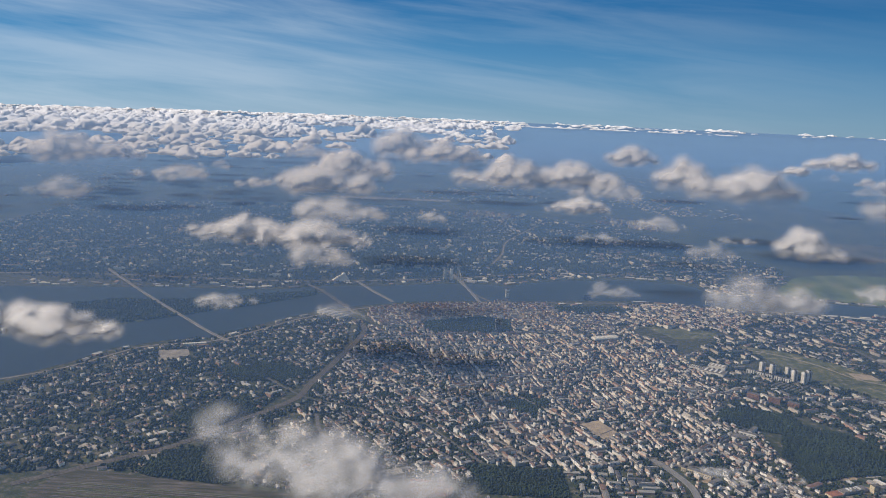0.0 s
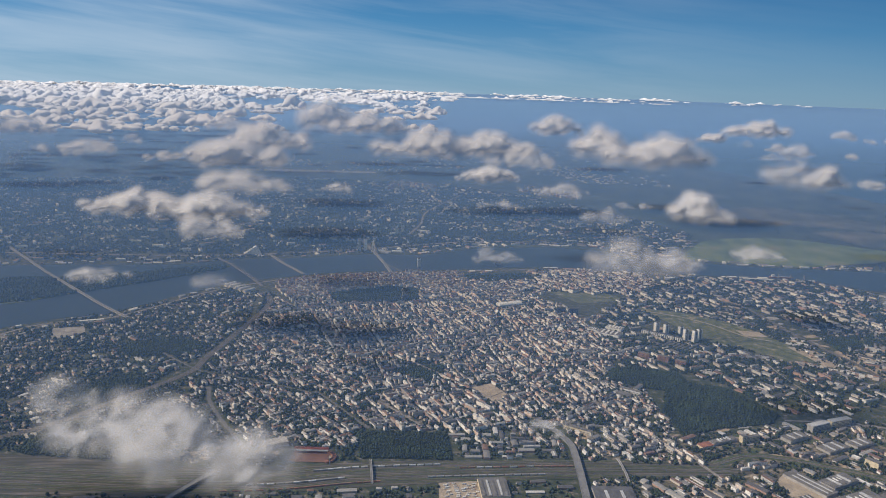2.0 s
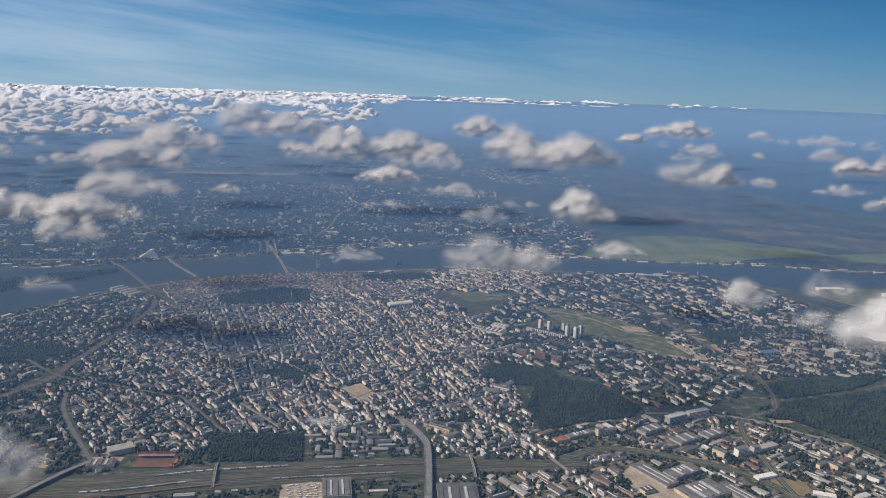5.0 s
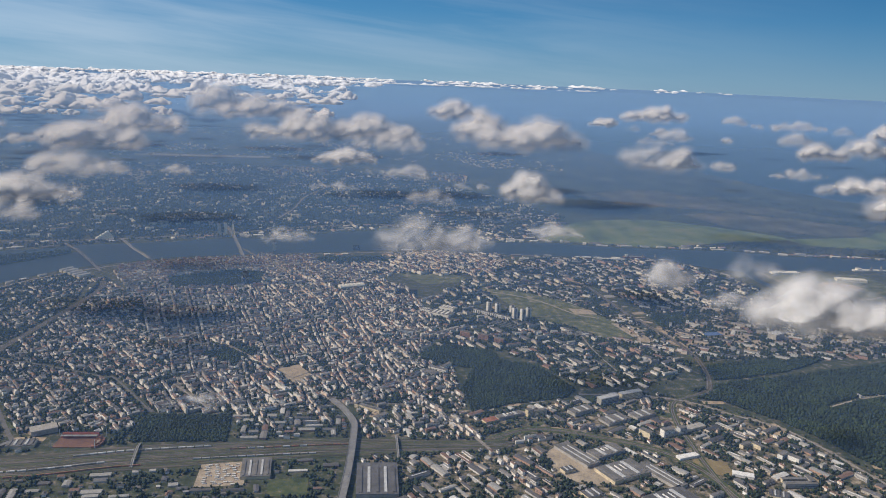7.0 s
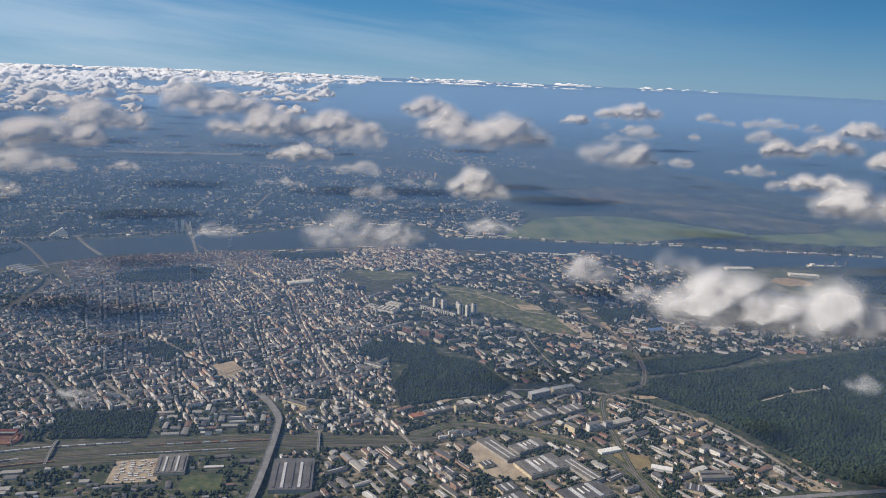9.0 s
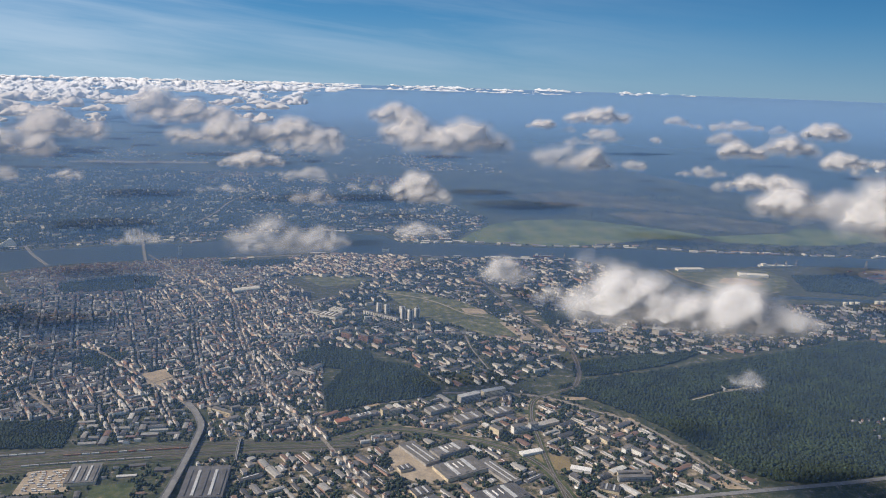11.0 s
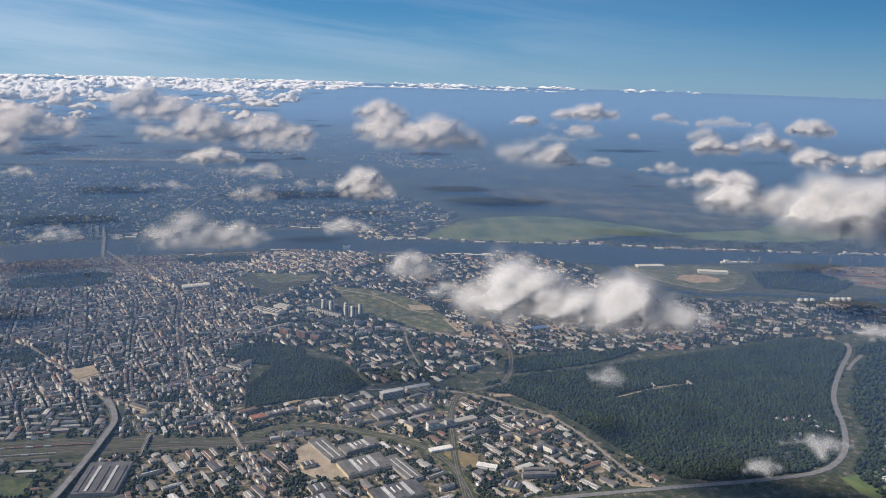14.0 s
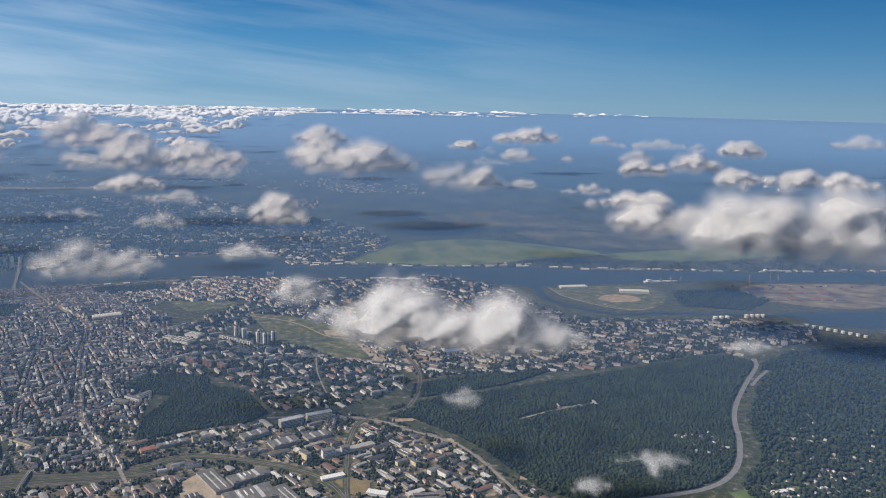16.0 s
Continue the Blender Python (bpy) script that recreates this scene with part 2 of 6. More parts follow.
CORE = {"dense": mist("cloud_heart", 0.1, 2.6, 0.9, 0.77), "loose": mist("cloud_heart_loose", 0.24, 1.8, 0.2, 0.72), "thin": mist("cloud_heart_thin", 0.3, 1.8, 0.09, 0.84), "far": mist("far_cloud_heart", 0.0, 3.0, 1.0, 0.82)}
MIST = {"dense": [mist("cloud_mist", 0.2 + 0.025 * k, 1.8, 0.42 - 0.036 * k, 0.78) for k in range(10)],
        "loose": [mist("loose_mist", 0.26 + 0.018 * k, 1.7, 0.22 - 0.018 * k, 0.72) for k in range(10)],
        "thin": [mist("thin_mist", 0.3 + 0.016 * k, 1.6, 0.14 - 0.0105 * k, 0.7) for k in range(10)]}

# ---- building helpers ----
def mesh_of(name, verts, faces, mats, slots=None, smooth=False):
    me = bpy.data.meshes.new(name)
    me.from_pydata(verts, [], faces)
    for m in mats:
        me.materials.append(m)
    if slots is not None:
        me.polygons.foreach_set("material_index", slots)
    if smooth:
        me.polygons.foreach_set("use_smooth", [True] * len(me.polygons))
    me.update()
    return me


def part(name, me, parent=None, label="", at=(0, 0, 0), turn=0.0):
    ob = new(name, me)
    ob.location, ob.rotation_euler = at, (0, 0, turn)
    if parent is not None:
        ob.parent = parent
    if label:
        ob["label"] = label
    return ob


def empty(name, at, turn=0.0):
    ob = new(name)
    ob.location, ob.rotation_euler = at, (0, 0, turn)
    ob.empty_display_size = 0.5
    return ob


def box_data(w, d, h, z=0.0, x=0.0, y=0.0, bottom=False):
    v = [(x + sx * w / 2, y + sy * d / 2, z + k * h) for k in (0, 1) for sx, sy in ((-1, -1), (1, -1), (1, 1), (-1, 1))]
    f = [(0, 1, 5, 4), (1, 2, 6, 5), (2, 3, 7, 6), (3, 0, 4, 7), (4, 5, 6, 7)]
    return v, f + [(3, 2, 1, 0)] if bottom else f


def wall_data(w, d, h):
    v, f = box_data(w, d, h)
    return v, f[:4]


def roof_data(w, d, h, rise, inset, over=0.04):
    """A pitched roof along the longer side (inset > 0: hipped), with a small overhang."""
    a, b = w / 2 + over, d / 2 + over
    k = max(0.0, a - inset)
    v = [(-a, -b, h), (a, -b, h), (a, b, h), (-a, b, h), (-k, 0, h + rise), (k, 0, h + rise)]
    return v, [(0, 1, 5, 4), (2, 3, 4, 5), (1, 2, 5), (3, 0, 4), (3, 2, 1, 0)]


def flat_roof_data(w, d, h):
    """A flat roof with a parapet and a stair head."""
    v, f = box_data(w + 0.05, d + 0.05, 0.05, h)
    v2, f2 = box_data(w * 0.2, d * 0.4, 0.14, h + 0.05, w * 0.12)
    return v + v2, f + [tuple(i + len(v) for i in q) for q in f2]


class Mass:
    """Many pieces of one kind, joined."""

    def __init__(self):
        self.v, self.f, self.s = [], [], []

    def put(self, data, at, turn, slot=0, lift=0.0):
        c, s, n = math.cos(turn), math.sin(turn), len(self.v)
        self.v += [(at[0] + c * x - s * y, at[1] + s * x + c * y, z + lift) for x, y, z in data[0]]
        self.f += [tuple(i + n for i in q) for q in data[1]]
        self.s += [slot] * len(data[1])

    def done(self, name, mats, label, category, kind="stuff"):
        if self.v:
            return tagged(new(name, mesh_of(name, self.v, self.f, mats, self.s)), label, category, kind=kind)


def curve(points, step=2.0):
    """A smooth line through points of the plan (Catmull-Rom)."""
    p = [np.array(q, float) for q in points]
    p = [2 * p[0] - p[1]] + p + [2 * p[-1] - p[-2]]
    out = []
    for a, b, c, d in zip(p, p[1:], p[2:], p[3:]):
        n = max(2, int(np.linalg.norm(c - b) / step))
        for i in range(n):
            t = i / n
            out.append(0.5 * (2 * b + (c - a) * t + (2 * a - 5 * b + 4 * c - d) * t * t + (3 * b - a - 3 * c + d) * t ** 3))
    return out + [p[-2]]


def strip_mesh(name, points, width, z, thick, mat, offset=0.0):
    """A band of even width with upright edges along a line; z: a height or one for each point."""
    pts = points
    n = len(pts)
    zs = z if isinstance(z, (list, tuple)) else [z] * n
    v, f = [], []
    for i, p in enumerate(pts):
        d = pts[min(i + 1, n - 1)] - pts[max(i - 1, 0)]
        d = d / (np.linalg.norm(d) + 1e-9)
        s = np.array((-d[1], d[0]))
        for e, k in ((-0.5, -thick), (-0.5, 0), (0.5, 0), (0.5, -thick)):
            q = p + s * (offset + e * width)
            v.append((q[0], q[1], zs[i] + k))
    for i in range(n - 1):
        a = 4 * i
        f += [(a, a + 4, a + 5, a + 1), (a + 1, a + 5, a + 6, a + 2), (a + 2, a + 6, a + 7, a + 3)]
    return mesh_of(name, v, f, [mat])


def inside(poly, x, y):
    hit, j = False, len(poly) - 1
    for i in range(len(poly)):
        (xi, yi), (xj, yj) = poly[i], poly[j]
        if (yi > y) != (yj > y) and x < (xj - xi) * (y - yi) / (yj - yi) + xi:
            hit = not hit
        j = i
    return hit


def sheet(name, poly, z, mat, label, category, smooth_edge=True, rise=0.03):
    """A piece of ground: an outline with a low edge."""
    pts = [tuple(p) for p in curve(list(poly) + [poly[0]], 6.0)[:-1]] if smooth_edge else list(poly)
    bm = bmesh.new()
    top = bm.faces.new([bm.verts.new((x, y, z)) for x, y in pts])
    if top.normal.z < 0 or (bm.normal_update() or top.normal.z < 0):
        top.normal_flip()
    ext = bmesh.ops.extrude_face_region(bm, geom=[top])
    bmesh.ops.translate(bm, verts=[g for g in ext["geom"] if isinstance(g, bmesh.types.BMVert)], vec=(0, 0, 0))
    for vert in top.verts:
        vert.co.z -= rise
    bmesh.ops.triangulate(bm, faces=[g for g in bm.faces if len(g.verts) > 4])
    bmesh.ops.recalc_face_normals(bm, faces=bm.faces)
    me = bpy.data.meshes.new(name)
    bm.to_mesh(me)
    bm.free()
    me.materials.append(mat)
    return tagged(new(name, me), label, category, kind="structure")


# where nothing may be built: a plan raster of half a unit
X0, Y0, NX, NY, CELL = -320.0, 110.0, 1700, 1300, 0.5
TAKEN = np.zeros((NX, NY), bool)
GX, GY = np.meshgrid(X0 + (np.arange(NX) + 0.5) * CELL, Y0 + (np.arange(NY) + 0.5) * CELL, indexing="ij")


def mask_of(poly):
    m, j = np.zeros((NX, NY), bool), len(poly) - 1
    for i in range(len(poly)):
        (xi, yi), (xj, yj) = poly[i], poly[j]
        if yi != yj:
            m ^= ((yi > GY) != (yj > GY)) & (GX < (xj - xi) * (GY - yi) / (yj - yi) + xi)
        j = i
    return m


def take_line(points, width):
    for p in points:
        i0, i1 = int((p[0] - width / 2 - X0) / CELL), int((p[0] + width / 2 - X0) / CELL) + 1
        j0, j1 = int((p[1] - width / 2 - Y0) / CELL), int((p[1] + width / 2 - Y0) / CELL) + 1
        TAKEN[max(i0, 0):max(i1, 0), max(j0, 0):max(j1, 0)] = True


def free(x, y):
    i, j = int((x - X0) / CELL), int((y - Y0) / CELL)
    return 0 <= i < NX and 0 <= j < NY and not TAKEN[i, j]


def occupy(x, y, w, d, turn):
    c, s = math.cos(turn), math.sin(turn)
    for a in np.arange(-w / 2, w / 2 + 0.01, 0.4):
        for b in np.arange(-d / 2, d / 2 + 0.01, 0.4):
            i, j = int((x + c * a - s * b - X0) / CELL), int((y + s * a + c * b - Y0) / CELL)
            if 0 <= i < NX and 0 <= j < NY:
                TAKEN[i, j] = True


def fits(x, y, w, d, turn):
    c, s = math.cos(turn), math.sin(turn)
    return all(free(x + c * a * w - s * b * d, y + s * a * w + c * b * d) for a in (-0.5, 0, 0.5) for b in (-0.5, 0, 0.5))


rnd = random.Random(7)

# ---- the land, the river and the sea ----
ring = [(70 + 4600 * math.cos(a), 4600 * math.sin(a), 0.0) for a in np.linspace(0, 2 * math.pi, 128, endpoint=False)]
tagged(new("ground", mesh_of("ground", [(70, 200, 0.0)] + ring, [(0, i + 1, (i + 1) % 128 + 1) for i in range(128)], [land])),
       "flat green lowland with woods, gardens and fields", "ground", kind="structure")

EAST_BANK = [(-190, 150), (-165, 190), (-141, 233), (-129, 254), (-122, 271), (-106, 285), (-93, 290), (-84, 306), (-61, 339), (-43, 353), (-21, 366), (9, 375), (46, 383),
             (86, 394), (111, 393), (144, 389), (198, 387), (226, 385), (247, 368), (262, 362), (290, 367), (344, 372), (400, 367), (465, 364), (560, 355), (700, 330)]
WEST_BANK = [(700, 370), (600, 380), (485, 388), (399, 391), (363, 396), (308, 401), (276, 410), (213, 412), (170, 419), (140, 418), (128, 440), (100, 446), (56, 434), (27, 412),
             (3, 412), (-31, 398), (-65, 388), (-90, 373), (-137, 366), (-209, 350), (-260, 330), (-300, 280)]
RIVER = EAST_BANK + WEST_BANK
sheet("water", RIVER, 0.05, water, "broad dark blue river winding past the city", "river", False)
TAKEN |= mask_of(RIVER)
ISLAND = [(-176, 316), (-141, 298), (-126, 307), (-113, 321), (-90, 342), (-67, 368), (-68, 375), (-95, 360), (-121, 345), (-152, 337)]
TAKEN &= ~mask_of(ISLAND)
sheet("island", ISLAND, 0.12, grass, "long low green island in the river", "island")
CANAL = curve([(262, 368), (260, 338), (272, 320), (288, 309), (308, 311), (340, 305), (372, 302)], 3)
tagged(new("water_canal", strip_mesh("water_canal", CANAL, 4.6, 0.06, 0.05, water)), "dark harbour canal bending round a green spit", "canal", kind="structure")
take_line(CANAL, 9)
BASIN = [(361, 307), (415, 306), (520, 300), (520, 270), (440, 275), (393, 279), (368, 288)]
sheet("water_basin", BASIN, 0.07, water, "still blue harbour basin behind the quays", "harbour")
TAKEN |= mask_of(BASIN)
COAST = [(1900, 330), (1200, 420), (700, 500), (540, 560), (470, 619), (443, 691), (423, 778), (391, 884), (345, 1000), (343, 1260), (334, 1640), (259, 1932), (96, 2085), (-700, 3000), (-1500, 3900)]
sheet("sea", COAST + [(-1000, 4300), (1000, 4450), (2800, 3600), (4200, 1700), (4500, 600), (3200, 200)], 0.06, sea_water, "deep blue open sea of the gulf", "sea", False)

works_earth = field("works_earth", [(0.36, (0.018, 0.03, 0.013)), (0.45, (0.045, 0.05, 0.028)), (0.52, (0.13, 0.108, 0.076)), (0.6, (0.25, 0.208, 0.152)), (0.68, (0.36, 0.31, 0.24))], 0.38)
town_paving = field("town_paving", [(0.36, (0.028, 0.038, 0.021)), (0.46, (0.075, 0.07, 0.061)), (0.55, (0.15, 0.138, 0.122)), (0.66, (0.27, 0.25, 0.222))], 0.5)
GROUNDS = [
    ("works_ground", [(66, 178), (86, 197), (112, 199), (150, 210), (163, 205), (178, 192), (187, 178), (192, 164), (199, 152), (170, 148), (120, 139), (66, 128)], works_earth, "trodden brown earth and scrub between works"),
    ("harbour_ground", [(181, 242), (183, 298), (206, 299), (252, 322), (262, 307), (340, 296), (362, 284), (350, 266), (290, 254), (230, 242)], works_earth, "bare brown ground between sheds and flats"),
    ("town_ground", [(-34, 336), (-20, 300), (-5, 262), (10, 240), (9, 196), (58, 202), (84, 201), (92, 225), (84, 240), (96, 262), (92, 285), (82, 325), (70, 350), (46, 378), (8, 370), (-40, 348)], town_paving, "worn grey paving and yards between town houses"),
]
for k, (nm, poly, m, label) in enumerate(GROUNDS):
    sheet(nm, poly, 0.008 + 0.002 * k, m, label, "ground", False, 0.006)
yard_earth = plain("trodden_earth", (0.36, 0.28, 0.19), 0.95, 0.4, 0.4, 2.0)
FIELDS = [
    ("meadow", [(172, 428), (190, 460), (213, 488), (262, 500), (310, 474), (331, 448), (275, 430), (237, 416), (203, 421)], meadow_green, "wide flat green airfield meadow across the river"),
    ("marsh", [(296, 527), (338, 537), (407, 497), (391, 465), (317, 477)], meadow_brown, "brownish marsh meadow beyond the river"),
    ("marsh_far", [(236, 601), (313, 640), (367, 580), (420, 520), (330, 548), (270, 560)], meadow_brown, "brownish marsh meadow near the coast"),
    ("marsh_green", [(330, 448), (391, 462), (420, 480), (470, 450), (400, 425), (340, 430)], meadow_green, "green river meadow with dark hedges"),
    ("airfield", [(-141, 772), (-15, 784), (-14, 770), (-136, 756)], plain("airfield_grey", (0.3, 0.29, 0.25), 0.9, 0.05, 0.3, 0.3), "pale airfield far beyond the suburbs"),
    ("spit", [(268, 360), (270, 344), (281, 325), (294, 316), (306, 320), (322, 341), (321, 362), (295, 364)], common_grass, "green river spit with bare sandy patches"),
    ("spit_sand", [(285, 338), (292, 331), (306, 334), (304, 344), (292, 346)], yard_earth, "bare sandy patch on the river spit"),
    ("common", [(119, 324), (139, 317), (154, 303), (164, 281), (166, 261), (155, 260), (144, 274), (133, 282), (126, 305)], common_grass, "rough green common with worn paths"),
    ("common_edge", [(83, 347), (108, 351), (118, 335), (95, 328)], common_grass, "open green sports ground with worn grass"),
    ("sand_patch", [(151, 296), (160, 294), (161, 288), (152, 288)], sand, "bare sandy patch on the common"),
    ("sand_siding", [(163, 277), (170, 275), (173, 258), (168, 256), (165, 268)], sand, "bare sandy strip beside the railway"),
    ("sand_site", [(178, 272), (190, 273), (206, 268), (205, 254), (192, 246), (182, 250), (177, 257)], yard_earth, "wide bare brown building site beside the railway"),
    ("sand_works", [(179, 262), (187, 276), (209, 274), (216, 250), (200, 256)], sand, "bare sandy industrial yard with heaps"),
    ("sand_lot", [(40.6, 227), (47.2, 231.5), (52, 222), (46.5, 215.5)], sand, "bare sandy building plot between streets"),
    ("sand_yard", [(113, 160), (112, 172), (119, 177), (123, 170), (126, 161), (121, 156)], sand, "bare brown earth yard beside factory halls"),
    ("dry_pitch", [(147, 163), (149, 169), (157, 167), (156, 159)], plain("dry_grass", (0.22, 0.17, 0.085), 0.95, 0.4, 0.2), "dry yellow playing field"),
    ("pitch", [(44.7, 160), (53.9, 161), (54.3, 153), (45.4, 153)], grass, "mown green football pitch"),
    ("car_park", [(29, 168), (38, 169), (40.3, 158), (29, 157)], sand, "pale gravel lorry park"),
    ("quay_park", [(-105.5, 271.6), (-95.8, 275.1), (-92.6, 268.3), (-100.9, 259.6)], plain("quay_paving", (0.3, 0.285, 0.26), 0.9, 0.3, 0.35, 1.5), "pale paved riverside car park"),
    ("farm_green", [(244, 150), (252, 152), (262, 156), (268, 150), (262, 140), (246, 138)], meadow_green, "mown green field beside the highway"),
    ("quay_yard", [(363, 333), (381, 362), (460, 355), (470, 318), (427, 314), (397, 312)], plain("quay", (0.2, 0.17, 0.125), 0.9, 0.12, 0.6, 0.8), "brown and grey cargo quay"),
]
for k, (nm, poly, m, label) in enumerate(FIELDS):
    sheet(nm, poly, 0.035 + 0.002 * k, m, label, "ground", len(poly) > 4)
    if nm not in ("sand_works", "quay_yard", "common_edge", "sand_site", "sand_siding", "farm_green"):
        TAKEN |= mask_of(poly)
YARD = [(-90, 178), (-20, 172), (12, 177), (60, 180), (104, 179.5), (104, 174), (60, 171.5), (14, 165), (-30, 158), (-90, 160)]
sheet("rail_yard", YARD, 0.075, weedy, "weedy brown ballast of a wide railway yard", "railway")
TAKEN |= mask_of(YARD)

# bare yards and hard standings between the works
yard_stone = plain("pale_concrete_yard", (0.36, 0.34, 0.31), 0.9, 0.5, 0.3, 2.0)
for k in range(330):
    zone = ((66, 136, 200, 200), (120, 240, 182, 300), (182, 242, 270, 300), (100, 180, 185, 210), (140, 285, 180, 370), (-95, 178, 0, 215), (182, 242, 340, 296))[k % 7]
    x, y, t = rnd.uniform(zone[0], zone[2]), rnd.uniform(zone[1], zone[3]), rnd.uniform(-0.6, 0.6)
    a, b = rnd.uniform(0.8, 4.0), rnd.uniform(0.5, 2.0)
    c, s = math.cos(t), math.sin(t)
    if not all(free(x + c * u * a - s * w * b, y + s * u * a + c * w * b) for u in (-1, 0, 1) for w in (-1, 0, 1)):
        continue
    pts = [(x + c * u * a - s * w * b, y + s * u * a + c * w * b) for u, w in ((-1, -1), (rnd.uniform(-0.4, 0.4), -1.1), (1, rnd.uniform(-1, -0.5)), (1.1, rnd.uniform(0.2, 1)), (rnd.uniform(-0.3, 0.5), 1), (-1, rnd.uniform(0.4, 1)))]
    sheet("yard", pts, 0.018 + 0.0001 * k, rnd.choice((yard_earth, yard_earth, yard_stone, grass)), "bare trodden yard between works and houses", "yard", False, 0.012)

# ---- roads, railways and bridges ----
def road(name, points, width, mat, label, z=0.09, clear=0.6):
    line = curve(points)
    take_line(curve(points, 0.5), width + clear)
    return tagged(new(name, strip_mesh(name, line, width, z, 0.05, mat)), label, "road", kind="structure")


MAIN = [(9.5, 388), (35, 345), (58, 311), (66, 270), (69, 256), (77, 220), (85, 200), (91, 191), (97.5, 176), (103, 161), (108, 151), (118, 130)]
pale = plain("worn_asphalt", (0.26, 0.232, 0.2), 0.9, 0.8, 0.3)
road("road", MAIN, 0.95, pale, "straight main street through the town", 0.13, 0.2)
road("road_station", [(17.5, 254), (35, 234), (46, 220), (57, 205), (60.5, 199)], 0.7, pale, "town street running up to a flyover", 0.09, 0.2)
road("road_park", [(12.7, 215), (19, 207), (24.9, 199)], 0.6, pale, "pale street beside a wooded park")
road("road_west", [(-60, 250), (-43.9, 235), (-28, 229), (-7.8, 220), (-4.6, 219), (11, 196)], 0.6, asphalt, "bent street through old quarters")
road("road_yard", [(-38, 222), (-34.6, 210), (-25, 192), (-17.2, 179)], 1.1, asphalt, "grey street leading to a railway bridge")
road("road_works", [(131, 209), (148, 208), (162, 204), (172, 195), (182, 186), (187, 175), (190, 164), (193, 153), (196, 148.5)], 0.9, pale, "road between factories and the wood")
road("highway", [(311, 246), (306, 237), (292, 221), (279, 205), (271, 193), (262, 175), (252, 161), (240, 153), (223, 150), (201, 148), (175, 145.5), (150, 142), (120, 136)], 1.5, highway_grey, "curving grey highway through the wood", 0.12, 0.4)
road("highway_ramp", [(308, 233), (300, 226), (293, 219)], 1.2, highway_grey, "highway slip road", 0.125)
road("road_common", [(119, 320), (134, 312), (143, 303), (152, 288), (160, 283)], 0.7, sand, "worn sandy track over the common")
road("road_quay", [(-150, 226), (-128, 248), (-112, 275), (-88, 289), (-60, 331), (-22, 360), (40, 378), (86, 389)], 1.0, pale, "embankment road along the river")
road("road_far", [(20, 470), (27, 505), (31, 549), (43, 591), (60, 640)], 1.2, pale, "wide avenue in the far suburb")
road("road_far_bank", [(-240, 372), (-180, 385), (-100, 392), (-50, 404), (0, 425), (60, 455), (130, 460)], 1.4, pale, "road along the far bank")
road("road_wood", [(205, 200), (219, 206), (232, 209)], 0.6, sand, "pale path to a memorial in the wood")
road("road_fence", [(147, 262), (147, 246), (149, 227)], 0.5, pale, "pale lane between allotments")
road("road_spit", [(268, 362), (270, 344), (281, 326), (294, 317), (306, 321)], 0.7, sand, "pale sandy dyke round the river spit", 0.16)
CROSS = [[(60, 200), (75, 214), (92, 232)], [(46, 220), (62, 236), (80, 252), (110, 272)], [(0, 250), (40, 275), (66, 285), (104, 312)], [(-35, 300), (10, 318), (60, 330), (85, 345)],
         [(28, 246), (45, 268), (58, 300)], [(100, 252), (120, 262), (150, 262), (181, 244)], [(97, 176), (118, 182), (146, 196), (150, 212)]]
for pts in CROSS:
    road("road_cross", pts, 0.45, asphalt, "side street between town blocks", 0.085, 0.2)


def rails(points, offsets, z=0.1, bed=0.9):
    line = curve(points)
    take_line(curve(points, 0.5), 2 * max(abs(o) for o in offsets) + 0.5)
    ob = tagged(new("railway", strip_mesh("railway", line, 2 * max(abs(o) for o in offsets) + bed, z - 0.02, 0.06, ballast)), "railway line on brown ballast", "railway", kind="structure")
    for o in offsets:
        part("track", strip_mesh("track", line, 0.2, z + 0.02, 0.03, steel, o), ob)
    return ob


rails([(-38, 323), (-36, 308), (-41, 271), (-45, 247), (-47, 233), (-59, 213), (-71, 194), (-82, 184), (-100, 168)], (-0.9, -0.3, 0.3, 0.9), bed=0.4)
rails([(168, 209), (174, 214), (180, 232), (181, 254), (173, 294), (169, 328), (159, 341), (135, 356)], (-0.5, 0.5))
GREENWAY = [(99.5, 180), (111, 185.5), (123, 183), (140, 174.5), (148.5, 164), (151.5, 150), (152, 138)]
take_line(curve(GREENWAY, 0.5), 3.0)
tagged(new("verge", strip_mesh("verge", curve(GREENWAY), 2.8, 0.08, 0.05, grass)), "grassy railway verge between factories", "verge", kind="structure")
rails(GREENWAY, (-0.4, 0.4), 0.12, 0.3)
SPUR = [(168, 209), (158, 203), (153.5, 190), (152, 176), (151, 165), (150.5, 150), (150, 138)]
take_line(curve(SPUR, 0.5), 2.0)
tagged(new("verge", strip_mesh("verge", curve(SPUR), 1.8, 0.078, 0.05, grass)), "grassy railway verge beside works", "verge", kind="structure")
rails(SPUR, (-0.3, 0.3), 0.13, 0.3)
YARD_TRACKS = curve([(-88, 166), (-20, 165), (14, 171), (60, 175.5), (103, 177)])
yard = bpy.data.objects["rail_yard"]
for o in np.arange(-5.2, 5.3, 0.95):
    part("track", strip_mesh("track", YARD_TRACKS, rnd.uniform(0.1, 0.18), 0.12, 0.04, steel if rnd.random() < 0.7 else ballast, o * 0.85 + rnd.uniform(-0.2, 0.2)), yard)
for o in (-4.7, -3.3, -1.0, 0.7, 1.9, 3.9, 4.7):
    part("grass_strip", strip_mesh("grass_strip", YARD_TRACKS, rnd.uniform(0.35, 0.8), 0.11, 0.03, grass, o), yard)


